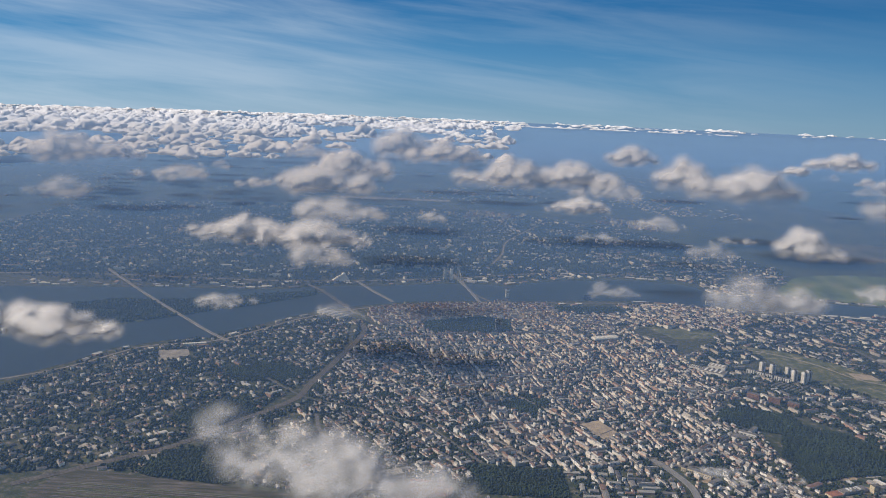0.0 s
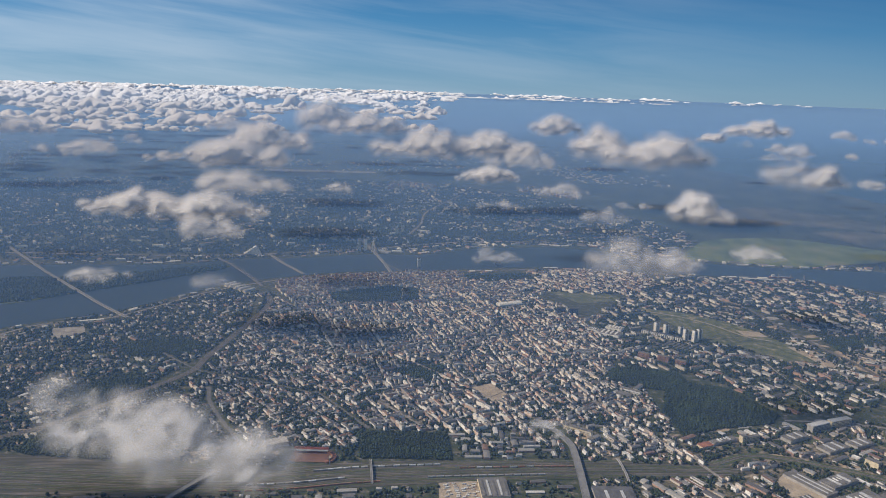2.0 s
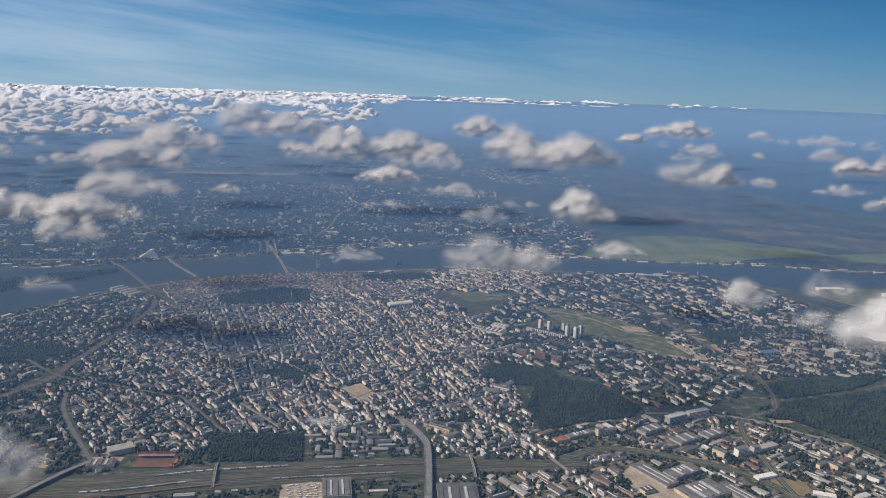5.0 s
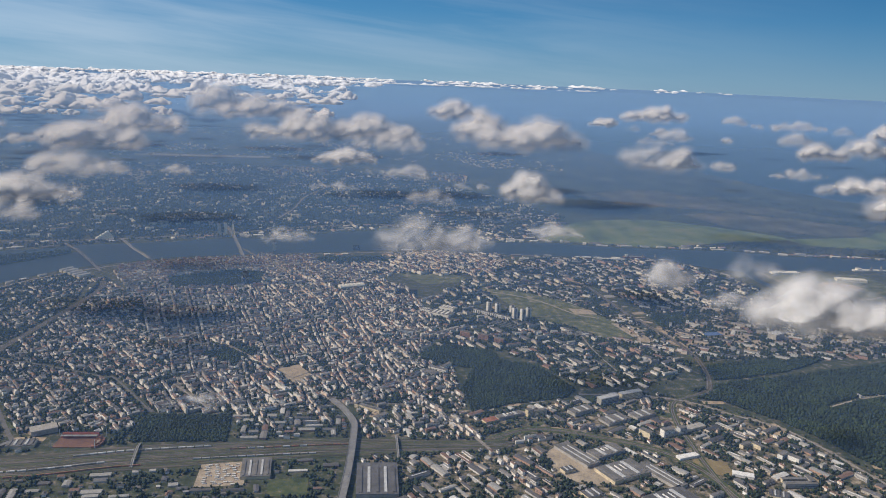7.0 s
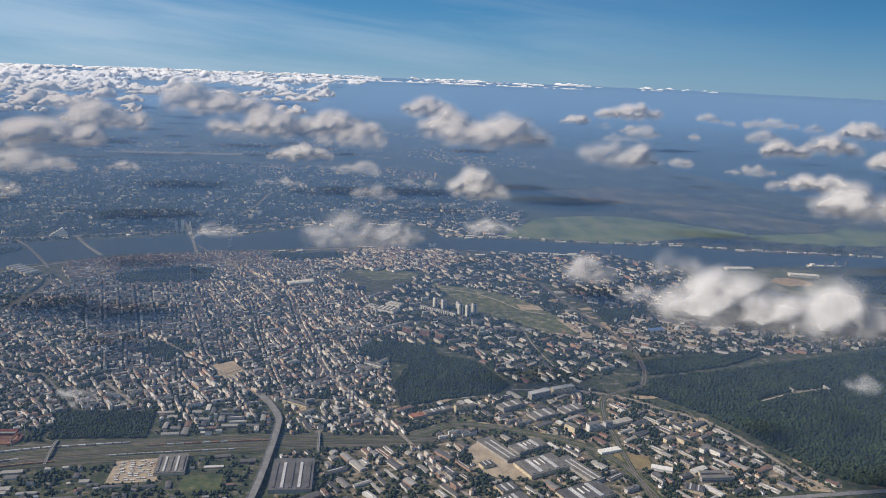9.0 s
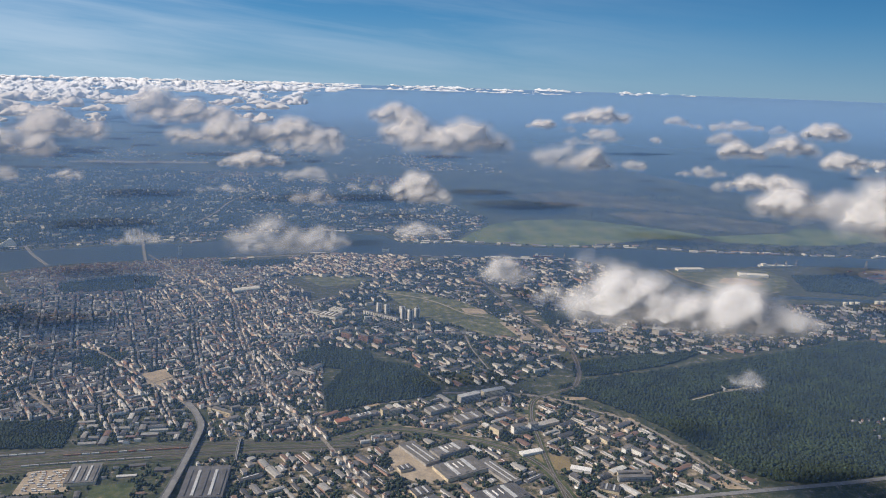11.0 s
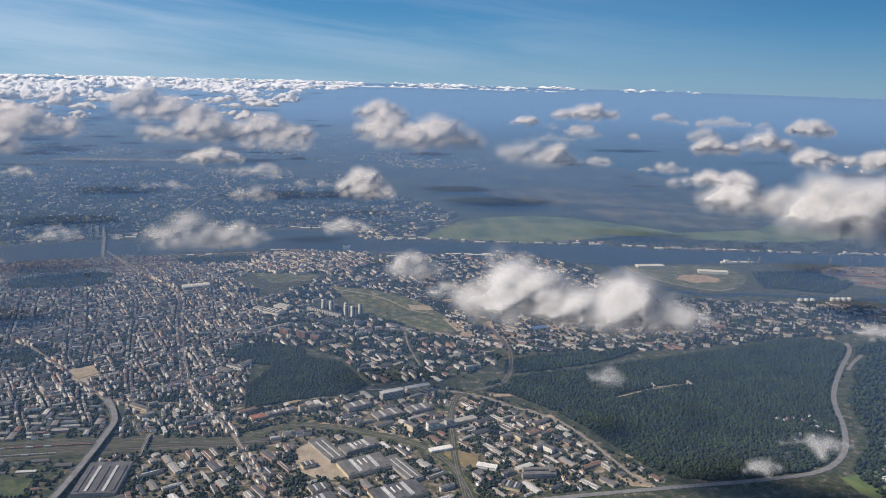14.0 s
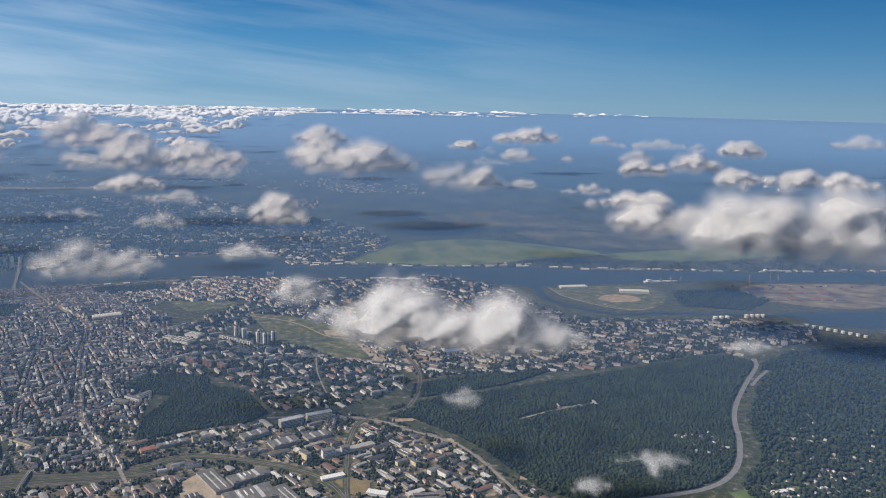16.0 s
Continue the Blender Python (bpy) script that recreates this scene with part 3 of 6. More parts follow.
def bridge(name, points, width, height, label, piers, mat=concrete, ends=True):
    """A flat deck on piers with parapets."""
    line = curve(points, 1.5)
    n = len(line)
    zs = [height * min(1.0, 4 * min(i, n - 1 - i) / n) + 0.16 if ends else height for i in range(n)]
    root = tagged(empty(name, (*line[0], 0)), label, "bridge")
    base = line[0]
    line = [p - base for p in line]
    part("deck", strip_mesh("deck", line, width, zs, 0.22, mat), root)
    part("carriageway", strip_mesh("carriageway", line, width * 0.8, [z + 0.02 for z in zs], 0.01, highway_grey), root)
    for side in (-1, 1):
        part("parapet", strip_mesh("parapet", line, 0.1, [z + 0.12 for z in zs], 0.14, mat, side * width * 0.48), root)
    for i in range(1, piers + 1):
        k = int(i * n / (piers + 1))
        v, f = box_data(width * 0.7, 0.35, max(0.1, zs[k] - 0.2))
        d = line[min(k + 1, n - 1)] - line[k - 1]
        part("pier", mesh_of("pier", v, f, [mat]), root, at=(*line[k], 0), turn=math.atan2(d[1], d[0]) + math.pi / 2)
    take_line([p + base for p in line], width + 1)
    return root


bridge("flyover", [(58, 205), (61, 199), (64, 190), (64.3, 183), (63.2, 167), (61.7, 152), (59.5, 138), (57, 122)], 1.75, 0.75, "long concrete road flyover crossing the railway yard", 14, highway_grey)
bridge("footbridge", [(75, 182), (75, 170)], 0.45, 0.6, "narrow footbridge over the railway tracks", 3)
bridge("footbridge", [(12.5, 178), (13.5, 166)], 0.45, 0.6, "narrow footbridge over the railway tracks", 3)
bridge("road_bridge", [(-17.2, 180), (-22, 172), (-29, 160), (-34, 150)], 1.5, 0.6, "old steel road bridge over the railway", 5, asphalt)
bridge("river_bridge", [(-182, 398), (-147, 355), (-119, 323), (-100, 302), (-84.5, 287)], 1.15, 0.6, "long low concrete road bridge over the island", 18)
bridge("river_bridge", [(-52, 402), (-49, 396), (-40, 379), (-29, 363)], 1.25, 0.5, "flat concrete bridge into the old town", 8)
bridge("river_bridge", [(-76, 390), (-66, 376), (-54, 356), (-44, 339)], 1.0, 0.5, "steel railway bridge with five arches", 5, steel)
rail_bridge = bpy.data.objects["river_bridge.002"]
A, B = np.array((-66.0, 376.0)), np.array((-47.0, 344.0))
for i in range(5):
    p, q = A + (B - A) * i / 5, A + (B - A) * (i + 1) / 5
    d = (q - p) / np.linalg.norm(q - p)
    s = np.array((-d[1], d[0]))
    for side in (-0.45, 0.45):
        v, f = [], []
        for k in range(9):
            t = k / 8
            c = p + (q - p) * t + s * side - np.array((-76.0, 390.0))
            z = 0.66 + 1.1 * math.sin(math.pi * t)
            v += [(c[0], c[1], z - 0.12), (c[0], c[1], z + 0.12), (c[0] + s[0] * 0.12, c[1] + s[1] * 0.12, z + 0.12), (c[0] + s[0] * 0.12, c[1] + s[1] * 0.12, z - 0.12)]
        for k in range(8):
            f += [(4 * k + j, 4 * k + (j + 1) % 4, 4 * k + 4 + (j + 1) % 4, 4 * k + 4 + j) for j in range(4)]
        part("arch", mesh_of("arch", v, f, [steel]), rail_bridge)

stay = bridge("cable_bridge", [(-9, 452), (-6, 441), (1.6, 414), (9.7, 381), (12, 372)], 1.4, 0.7, "cable-stayed bridge with one tall pale pylon", 6)
tower_at = np.array((1.0, 417.0)) - np.array((-9.0, 452.0))
v, f = [], []
for sx in (-0.7, 0.7):
    n = len(v)
    v += [(tower_at[0] + sx + a, tower_at[1] + b, 0.2) for a, b in ((-0.22, -0.3), (0.22, -0.3), (0.22, 0.3), (-0.22, 0.3))]
    v += [(tower_at[0] + sx * 0.15 + a, tower_at[1] + b, 6.4) for a, b in ((-0.15, -0.2), (0.15, -0.2), (0.15, 0.2), (-0.15, 0.2))]
    f += [tuple(i + n for i in q) for q in ((0, 1, 5, 4), (1, 2, 6, 5), (2, 3, 7, 6), (3, 0, 4, 7), (4, 5, 6, 7))]
part("pylon", mesh_of("pylon", v, f, [white_paint]), stay)
for sgn in (-1, 1):
    for k in range(1, 6):
        along = np.array((8.7, -36.0)) / 37.0 * sgn * (3.2 * k)
        a, b = Vector((*tower_at, 6.1 - 0.25 * (5 - k))), Vector((*(tower_at + along), 0.95))
        d = b - a
        v, f = box_data(0.09, 0.09, d.length)
        cb = part("cable", mesh_of("cable", v, f, [concrete]), stay)
        cb.matrix_basis = Matrix.Translation(a) @ d.to_track_quat("Z", "Y").to_matrix().to_4x4()

# ---- woods ----
T = (1 + 5 ** 0.5) / 2
ICO = np.array([(-1, T, 0), (1, T, 0), (-1, -T, 0), (1, -T, 0), (0, -1, T), (0, 1, T), (0, -1, -T), (0, 1, -T), (T, 0, -1), (T, 0, 1), (-T, 0, -1), (-T, 0, 1)]) / math.hypot(1, T)
ICOF = np.array([(0, 11, 5), (0, 5, 1), (0, 1, 7), (0, 7, 10), (0, 10, 11), (1, 5, 9), (5, 11, 4), (11, 10, 2), (10, 7, 6), (7, 1, 8), (3, 9, 4), (3, 4, 2), (3, 2, 6), (3, 6, 8), (3, 8, 9), (4, 9, 5), (2, 4, 11), (6, 2, 10), (8, 6, 7), (9, 8, 1)])
gen = np.random.default_rng(5)


def fast_mesh(name, verts, tris, mat):
    me = bpy.data.meshes.new(name)
    me.vertices.add(len(verts))
    me.vertices.foreach_set("co", np.asarray(verts, np.float32).ravel())
    me.loops.add(len(tris) * 3)
    me.loops.foreach_set("vertex_index", np.asarray(tris, np.int32).ravel())
    me.polygons.add(len(tris))
    me.polygons.foreach_set("loop_start", np.arange(len(tris), dtype=np.int32) * 3)
    me.polygons.foreach_set("loop_total", np.full(len(tris), 3, np.int32))
    me.materials.append(mat)
    me.update(calc_edges=True)
    return me


def crowns(name, xy, size, label, mat, category="trees"):
    """Many uneven tree crowns, each a jagged clump of leaves."""
    n = len(xy)
    if n == 0:
        return
    r = size * gen.uniform(0.65, 1.3, n)
    jig = gen.uniform(0.6, 1.25, (n, 12, 1))
    turn = gen.uniform(0, 6.283, n)
    c, s = np.cos(turn)[:, None], np.sin(turn)[:, None]
    base = ICO[None] * jig
    x, y, z = base[..., 0] * c - base[..., 1] * s, base[..., 0] * s + base[..., 1] * c, base[..., 2]
    hgt = gen.uniform(0.75, 1.25, n)[:, None]
    v = np.stack([xy[:, 0:1] + x * r[:, None], xy[:, 1:2] + y * r[:, None], r[:, None] * hgt * (0.85 + z * 1.0)], -1)
    f = ICOF[None] + (np.arange(n) * 12)[:, None, None]
    return tagged(new(name, fast_mesh(name, v.reshape(-1, 3), f.reshape(-1, 3), mat)), label, category, kind="stuff")


def fill(poly, step, keep=1.0, clump=0.0):
    xs = [p[0] for p in poly]
    ys = [p[1] for p in poly]
    gx, gy = np.meshgrid(np.arange(min(xs), max(xs), step), np.arange(min(ys), max(ys), step))
    p = np.stack([gx.ravel(), gy.ravel()], 1) + gen.uniform(-0.5, 0.5, (gx.size, 2)) * step
    ok, j = np.zeros(len(p), bool), len(poly) - 1
    for i in range(len(poly)):
        (xi, yi), (xj, yj) = poly[i], poly[j]
        if yi != yj:
            ok ^= ((yi > p[:, 1]) != (yj > p[:, 1])) & (p[:, 0] < (xj - xi) * (p[:, 1] - yi) / (yj - yi) + xi)
        j = i
    if clump:
        x, y = p[:, 0], p[:, 1]
        wave = np.sin(x * 0.9 + 1.7 * np.sin(y * 0.43)) * np.sin(y * 0.8 + 1.9 * np.sin(x * 0.37)) + 0.7 * np.sin(x * 0.31 - y * 0.23 + 2 * np.sin(y * 0.17)) + 0.5 * np.sin(x * 1.9 + y * 1.3)
        keep = np.clip(keep + clump * wave, 0, 1)
    ok &= gen.random(len(p)) < keep
    i = np.clip(((p[:, 0] - X0) / CELL).astype(int), 0, NX - 1)
    j = np.clip(((p[:, 1] - Y0) / CELL).astype(int), 0, NY - 1)
    return p[ok & ~TAKEN[i, j]]


WOODS = [
    ([(84, 238), (90, 246), (98, 250), (111, 245), (112, 238), (103, 229), (96, 231)], 0.62, "dense dark green cemetery wood in the city"),
    ([(112, 237), (124, 231), (131, 212), (126, 206), (110, 202), (97, 196), (95.7, 212), (98, 218), (101, 227)], 0.62, "dense dark green wood beside town blocks"),
    ([(164, 207), (169, 213), (185, 219), (210, 225), (233, 232), (257, 239), (289, 250), (304, 250), (310, 240), (288, 214), (276, 200), (268, 190), (260, 172), (248, 158), (230, 151), (213, 150), (204, 152), (198, 158), (194, 168), (190, 179), (184, 191), (173, 204)], 0.72, "broad dark green forest beside the highway"),
    ([(308, 238), (330, 252), (380, 255), (450, 240), (450, 120), (330, 100), (246, 120), (249, 153), (264.5, 168), (276, 194), (290, 212)], 0.85, "dark green wood with small clearings"),
    ([(-74, 178), (-72, 191), (-54, 197), (-49, 190), (-50, 175), (-60, 170)], 0.62, "dark wood beside the railway"),
    ([(-78, 213), (-67, 231), (-57, 226), (-58, 213), (-69, 205)], 0.65, "dark wooded park in old quarters"),
    ([(-77, 258), (-58, 265), (-47, 260), (-54, 247), (-71, 246)], 0.65, "long dark churchyard wood"),
    ([(9.5, 179), (9.5, 194), (32, 194.5), (33, 179)], 0.55, "square wooded park with tall lime trees"),
    ([(175, 220), (178, 232), (192, 236), (206, 238), (228, 240), (210, 229), (188, 222)], 0.7, "dark wood along the railway curve"),
    ([(-13, 331), (0, 338), (13, 345), (25, 342), (25, 324), (16, 321), (-8, 316)], 0.75, "leafy canal park round the old town"),
    ([(46, 372), (78, 378), (82, 366), (50, 362)], 0.75, "leafy park beside the river"),
    ([(17, 238), (26, 250), (34, 244), (28, 232)], 0.65, "dark leafy square among houses"),
    ([(183, 288), (199, 293), (191, 277), (181, 276)], 0.65, "dark trees behind the railway"),
    ([(320, 322), (330, 350), (362, 352), (372, 330), (350, 312)], 0.9, "bushy green harbour land"),
]
HAMLET = [(rnd.uniform(252, 330), rnd.uniform(132, 196), rnd.uniform(0, 3)) for k in range(520)]
HAMLET = [h for h in HAMLET if h[0] > 253 + 0.95 * (h[1] - 150) and rnd.random() < 1.25 - 0.014 * (h[0] - 252) - 0.009 * (h[1] - 140)]
HAMLET += [(rnd.uniform(246, 259), rnd.uniform(171, 184), rnd.uniform(0, 3)) for k in range(20)]
HAMLET = [h for h in HAMLET if free(h[0], h[1])]
for x, y, t in HAMLET:
    occupy(x, y, 1.5, 1.3, t)
for poly, step, label in WOODS:
    p = fill(poly, step * 0.85, 0.55 if step > 0.8 else 0.97)
    crowns("woodland", p, step * 0.62, label, leaf, "woods")
    TAKEN |= mask_of(poly)

# ---- single buildings that stand out ----
def place(name, at, turn, label, category, group=""):
    return tagged(empty(name, (at[0], at[1], 0), turn), label, category, group)


def solid(name, parent, w, d, h, mat, x=0.0, y=0.0, z=0.0, label=""):
    return part(name, mesh_of(name, *box_data(w, d, h, z, x, y), [mat]), parent, label)


def bevel_roof(name, parent, w, d, rise, mat, z, x=0.0, y=0.0, hip=0.0):
    v, f = roof_data(w, d, 0.0, rise, hip)
    return part(name, mesh_of(name, v, f, [mat]), parent, at=(x, y, z))


def barrel(name, parent, w, d, rise, mat, z, x=0.0, y=0.0, steps=8):
    """A round-topped roof along x."""
    v, f = [], []
    for i in range(steps + 1):
        a = math.pi * i / steps
        for s in (-0.5, 0.5):
            v.append((x + s * w, y - math.cos(a) * d / 2, z + math.sin(a) * rise))
    f = [(2 * i, 2 * i + 1, 2 * i + 3, 2 * i + 2) for i in range(steps)]
    f += [tuple(range(0, 2 * steps + 2, 2))[::-1], tuple(range(1, 2 * steps + 2, 2))]
    return part(name, mesh_of(name, v, f, [mat]), parent)


pale_panel = plain("pale_panel", (0.6, 0.59, 0.57), 0.8, 0.8, 0.15)
grey_slab = plain("grey_panel", (0.46, 0.47, 0.48), 0.8, 0.8, 0.15)
brown_brick = plain("brown_brick", (0.3, 0.17, 0.12), 0.85, 0.8, 0.25)
cream = plain("cream_render", (0.62, 0.53, 0.37), 0.85, 0.8, 0.2)
dark_felt = plain("roofing_felt", (0.1, 0.1, 0.105), 0.9, 0.5, 0.3)
grey_felt = plain("grey_felt", (0.15, 0.145, 0.14), 0.9, 0.5, 0.3)
red_seats = plain("red_seats", (0.34, 0.1, 0.07), 0.7, 0.8, 0.3)
rust = plain("rusty_steel", (0.3, 0.13, 0.08), 0.7, 0.5, 0.3)
blue_sheet = plain("blue_sheet", (0.1, 0.16, 0.32), 0.5, 0.8, 0.2)


def tower_block(x, y, w, d, h, turn, striped):
    root = place("tower_block", (x, y), turn, "tall white tower block with dark loggia strips" if striped else "tall pale tower block with dark window strips", "tower block", "tower blocks")
    solid("core", root, w, d, h, grey_slab)
    k = w * (0.42 if striped else 0.36)
    for sx in (-1, 1):
        solid("wing", root, k, d + 0.16, h * 0.97, pale_panel, sx * (w / 2 - k / 2 + 0.06))
    for sy in (-1, 1):
        part("window_strip", mesh_of("window_strip", *box_data(w - 2 * k + 0.05, 0.06, h * 0.9, h * 0.04, 0, sy * (d / 2 + 0.01)), [dark_glass]), root)
    for lv in np.arange(0.5, h - 0.3, 0.42):
        for sy in (-1, 1):
            part("window_row", mesh_of("window_row", *box_data(w * 0.94, 0.03, 0.13, lv, 0, sy * (d / 2 + 0.082)), [grey_slab]), root)
    solid("lift_house", root, w * 0.4, d * 0.5, 0.35, dark_felt, 0, 0, h)
    occupy(x, y, w + 1, d + 1, turn)


for x, y, h, striped in ((117.6, 290.5, 4.3, True), (120.6, 288.2, 4.3, True), (126.2, 282, 4.6, False), (128.8, 279.5, 4.9, False), (131.8, 283, 4.4, False), (126.5, 288.5, 3.4, False)):
    tower_block(x, y, 1.7, 1.4, h * 0.9, -1.18 + 1.57, striped)
for i in range(5):
    x, y = 112.5 + 2.6 * i, 288.0 - 2.1 * i
    root = place("apartment_row", (x, y), -0.65, "white mid-rise block of flats below tower blocks", "apartment block", "white flats")
    solid("walls", root, 2.7, 1.2, 1.5, white_paint)
    solid("roof", root, 2.8, 1.3, 0.08, dark_felt, z=1.5)
    for k in range(3):
        solid("window_bay", root, 0.3, 1.24, 1.2, dark_glass, -0.9 + 0.9 * k, z=0.1)
    occupy(x, y, 3, 1.6, -0.65)
for i in range(7):
    x, y = 117.5 + 1.25 * i, 276.5 - 1.1 * i
    root = place("garage_row", (x, y), 0.75, "long low row of grey lock-up garages", "garages", "garage rows")
    solid("walls", root, 6.5, 0.6, 0.25, grey_slab)
    bevel_roof("roof", root, 6.5, 0.6, 0.1, grey_felt, 0.25)
    occupy(x, y, 6.5, 1.0, 0.75)
# shopping hall and its neighbours
for x, y, w, d, h, t, m in ((98, 285.5, 9, 5.5, 0.9, -0.55, grey_felt), (101.5, 292, 6.5, 4, 1.0, -0.55, concrete), (92.5, 290, 4, 3, 0.8, -0.55, grey_felt)):
    root = place("shopping_hall", (x, y), t, "broad flat-roofed white shopping hall", "hall")
    solid("walls", root, w, d, h, white_paint)
    solid("roof", root, w - 0.3, d - 0.3, 0.08, m, z=h)
    for k in range(4):
        solid("roof_light", root, w * 0.08, d * 0.7, 0.12, white_paint, -w * 0.3 + w * 0.2 * k, 0, h + 0.08)
    occupy(x, y, w + 1.5, d + 1.5, t)
for x, y in ((84.0, 312), (89.0, 311)):
    root = place("office_slab", (x, y), 0.0, "dark glazed office slab with bands", "office block", "dark offices")
    solid("walls", root, 3.6, 1.4, 2.6, dark_glass)
    solid("roof", root, 3.7, 1.5, 0.12, dark_felt, z=2.6)
    for k in range(6):
        solid("floor_band", root, 3.64, 1.44, 0.06, grey_slab, z=0.35 + 0.4 * k)
    occupy(x, y, 4, 2, 0)
root = place("arena_hall", (63.5, 321), 0.42, "long hall with a bright rounded roof", "hall")
solid("walls", root, 11, 3.6, 0.6, concrete)
barrel("roof", root, 11.2, 3.8, 1.1, white_paint, 0.6)
occupy(63.5, 321, 12, 4.5, 0.42)
# five market hangars
for i in range(5):
    x, y = -57.5 + 2.5 * i, 338 - 2.6 * i * 0.9
    root = place("market_hall", (x, y), 0.95, "round-roofed grey market hangar by the station", "market hall", "market hangars")
    solid("walls", root, 6.0, 2.0, 0.8, cream)
    barrel("roof", root, 6.1, 2.1, 0.75, grey_slab, 0.8)
    occupy(x, y, 6.5, 2.4, 0.95)
# high-rises near the river
for x, y, w, d, h, t, m, label in ((19.2, 323, 2.6, 1.3, 5.6, 0.3, dark_glass, "dark glazed hotel tower in the town"), (25.5, 386, 1.6, 1.6, 4.4, 0.2, grey_slab, "grey press tower by the river"),
                                   (-6.6, 419, 1.6, 1.6, 6.0, 0.2, grey_slab, "slim pale residential tower across the river"), (-3.2, 419, 1.6, 1.6, 6.6, 0.2, white_paint, "slim pale residential tower across the river"),
                                   (12.5, 470, 1.8, 1.8, 5.0, 0.1, grey_slab, "tall grey bank tower beyond the bridge"), (16, 476, 1.5, 1.5, 4.4, 0.1, white_paint, "tall pale tower beyond the bridge"),
                                   (66, 392, 3.4, 1.4, 2.2, 0.1, dark_glass, "dark riverside block of offices"), (128, 396.5, 3.6, 1.3, 1.9, 0.0, white_paint, "pale riverside slab of offices")):
    root = place("high_rise", (x, y), t, label, "tower")
    solid("walls", root, w, d, h, m)
    solid("roof", root, w * 0.7, d * 0.7, 0.3, dark_felt, z=h)
    for k in range(int(h / 0.5)):
        solid("floor_band", root, w + 0.04, d + 0.04, 0.08, white_paint if m is not white_paint else grey_slab, z=0.4 + 0.5 * k)
    occupy(x, y, w + 1, d + 1, t)
# the wedge-shaped library on the far bank
root = place("library", (-60.5, 402), 0.5, "wedge-shaped glass library like a hill", "library")
v = [(-4.5, -1.2, 0), (4.5, -1.2, 0), (4.5, 1.2, 0), (-4.5, 1.2, 0), (1.6, -0.7, 4.2), (2.2, -0.7, 4.2), (2.2, 0.7, 4.2), (1.6, 0.7, 4.2), (-4.4, -1.2, 0.7), (4.4, -1.2, 0.9), (4.4, 1.2, 0.9), (-4.4, 1.2, 0.7)]
part("roof", mesh_of("roof", v, [(0, 1, 9, 8), (1, 2, 10, 9), (2, 3, 11, 10), (3, 0, 8, 11), (8, 9, 5, 4), (9, 10, 6, 5), (10, 11, 7, 6), (11, 8, 4, 7), (4, 5, 6, 7)], [white_paint]), root)
for k in range(4):
    solid("window_band", root, 7.6 - 1.7 * k, 2.3 - 0.35 * k, 0.12, dark_glass, 0.25 * k, 0, 1.0 + 0.75 * k)
occupy(-60.5, 402, 9, 4, 0.5)
# stadium beside the railway yard
root = place("stadium", (-2.6, 178.5), 0.0, "football ground with dark red stands and pitch", "stadium")
solid("pitch", root, 9.5, 5.0, 0.08, plain("worn_turf", (0.2, 0.1, 0.065), 0.95, 0.5, 0.2), 0, 0, 0.06)
for k in range(4):
    solid("terrace", root, 9.0, 0.42, 0.3 + 0.22 * k, red_seats, 0, 2.75 + 0.42 * k)
solid("stand_roof", root, 9.0, 0.9, 0.06, concrete, 0, 2.6, 0.75)
for i in range(7):
    a = radians(-70 + 23.3 * i)
    wedge = mesh_of("curve_terrace", *box_data(1.5, 1.0, 0.55, 0, 0, 0), [rust])
    part("curve_terrace", wedge, root, at=(4.6 + 1.7 * math.cos(a), 2.4 * math.sin(a), 0), turn=a + math.pi / 2)
for sx, sy in ((-5, 3.4), (-5, -2.6), (5.6, -2.9), (6.4, 3.4)):
    solid("light_mast", root, 0.1, 0.1, 2.2, white_paint, sx, sy)
occupy(-2.6, 179, 15, 9, 0)
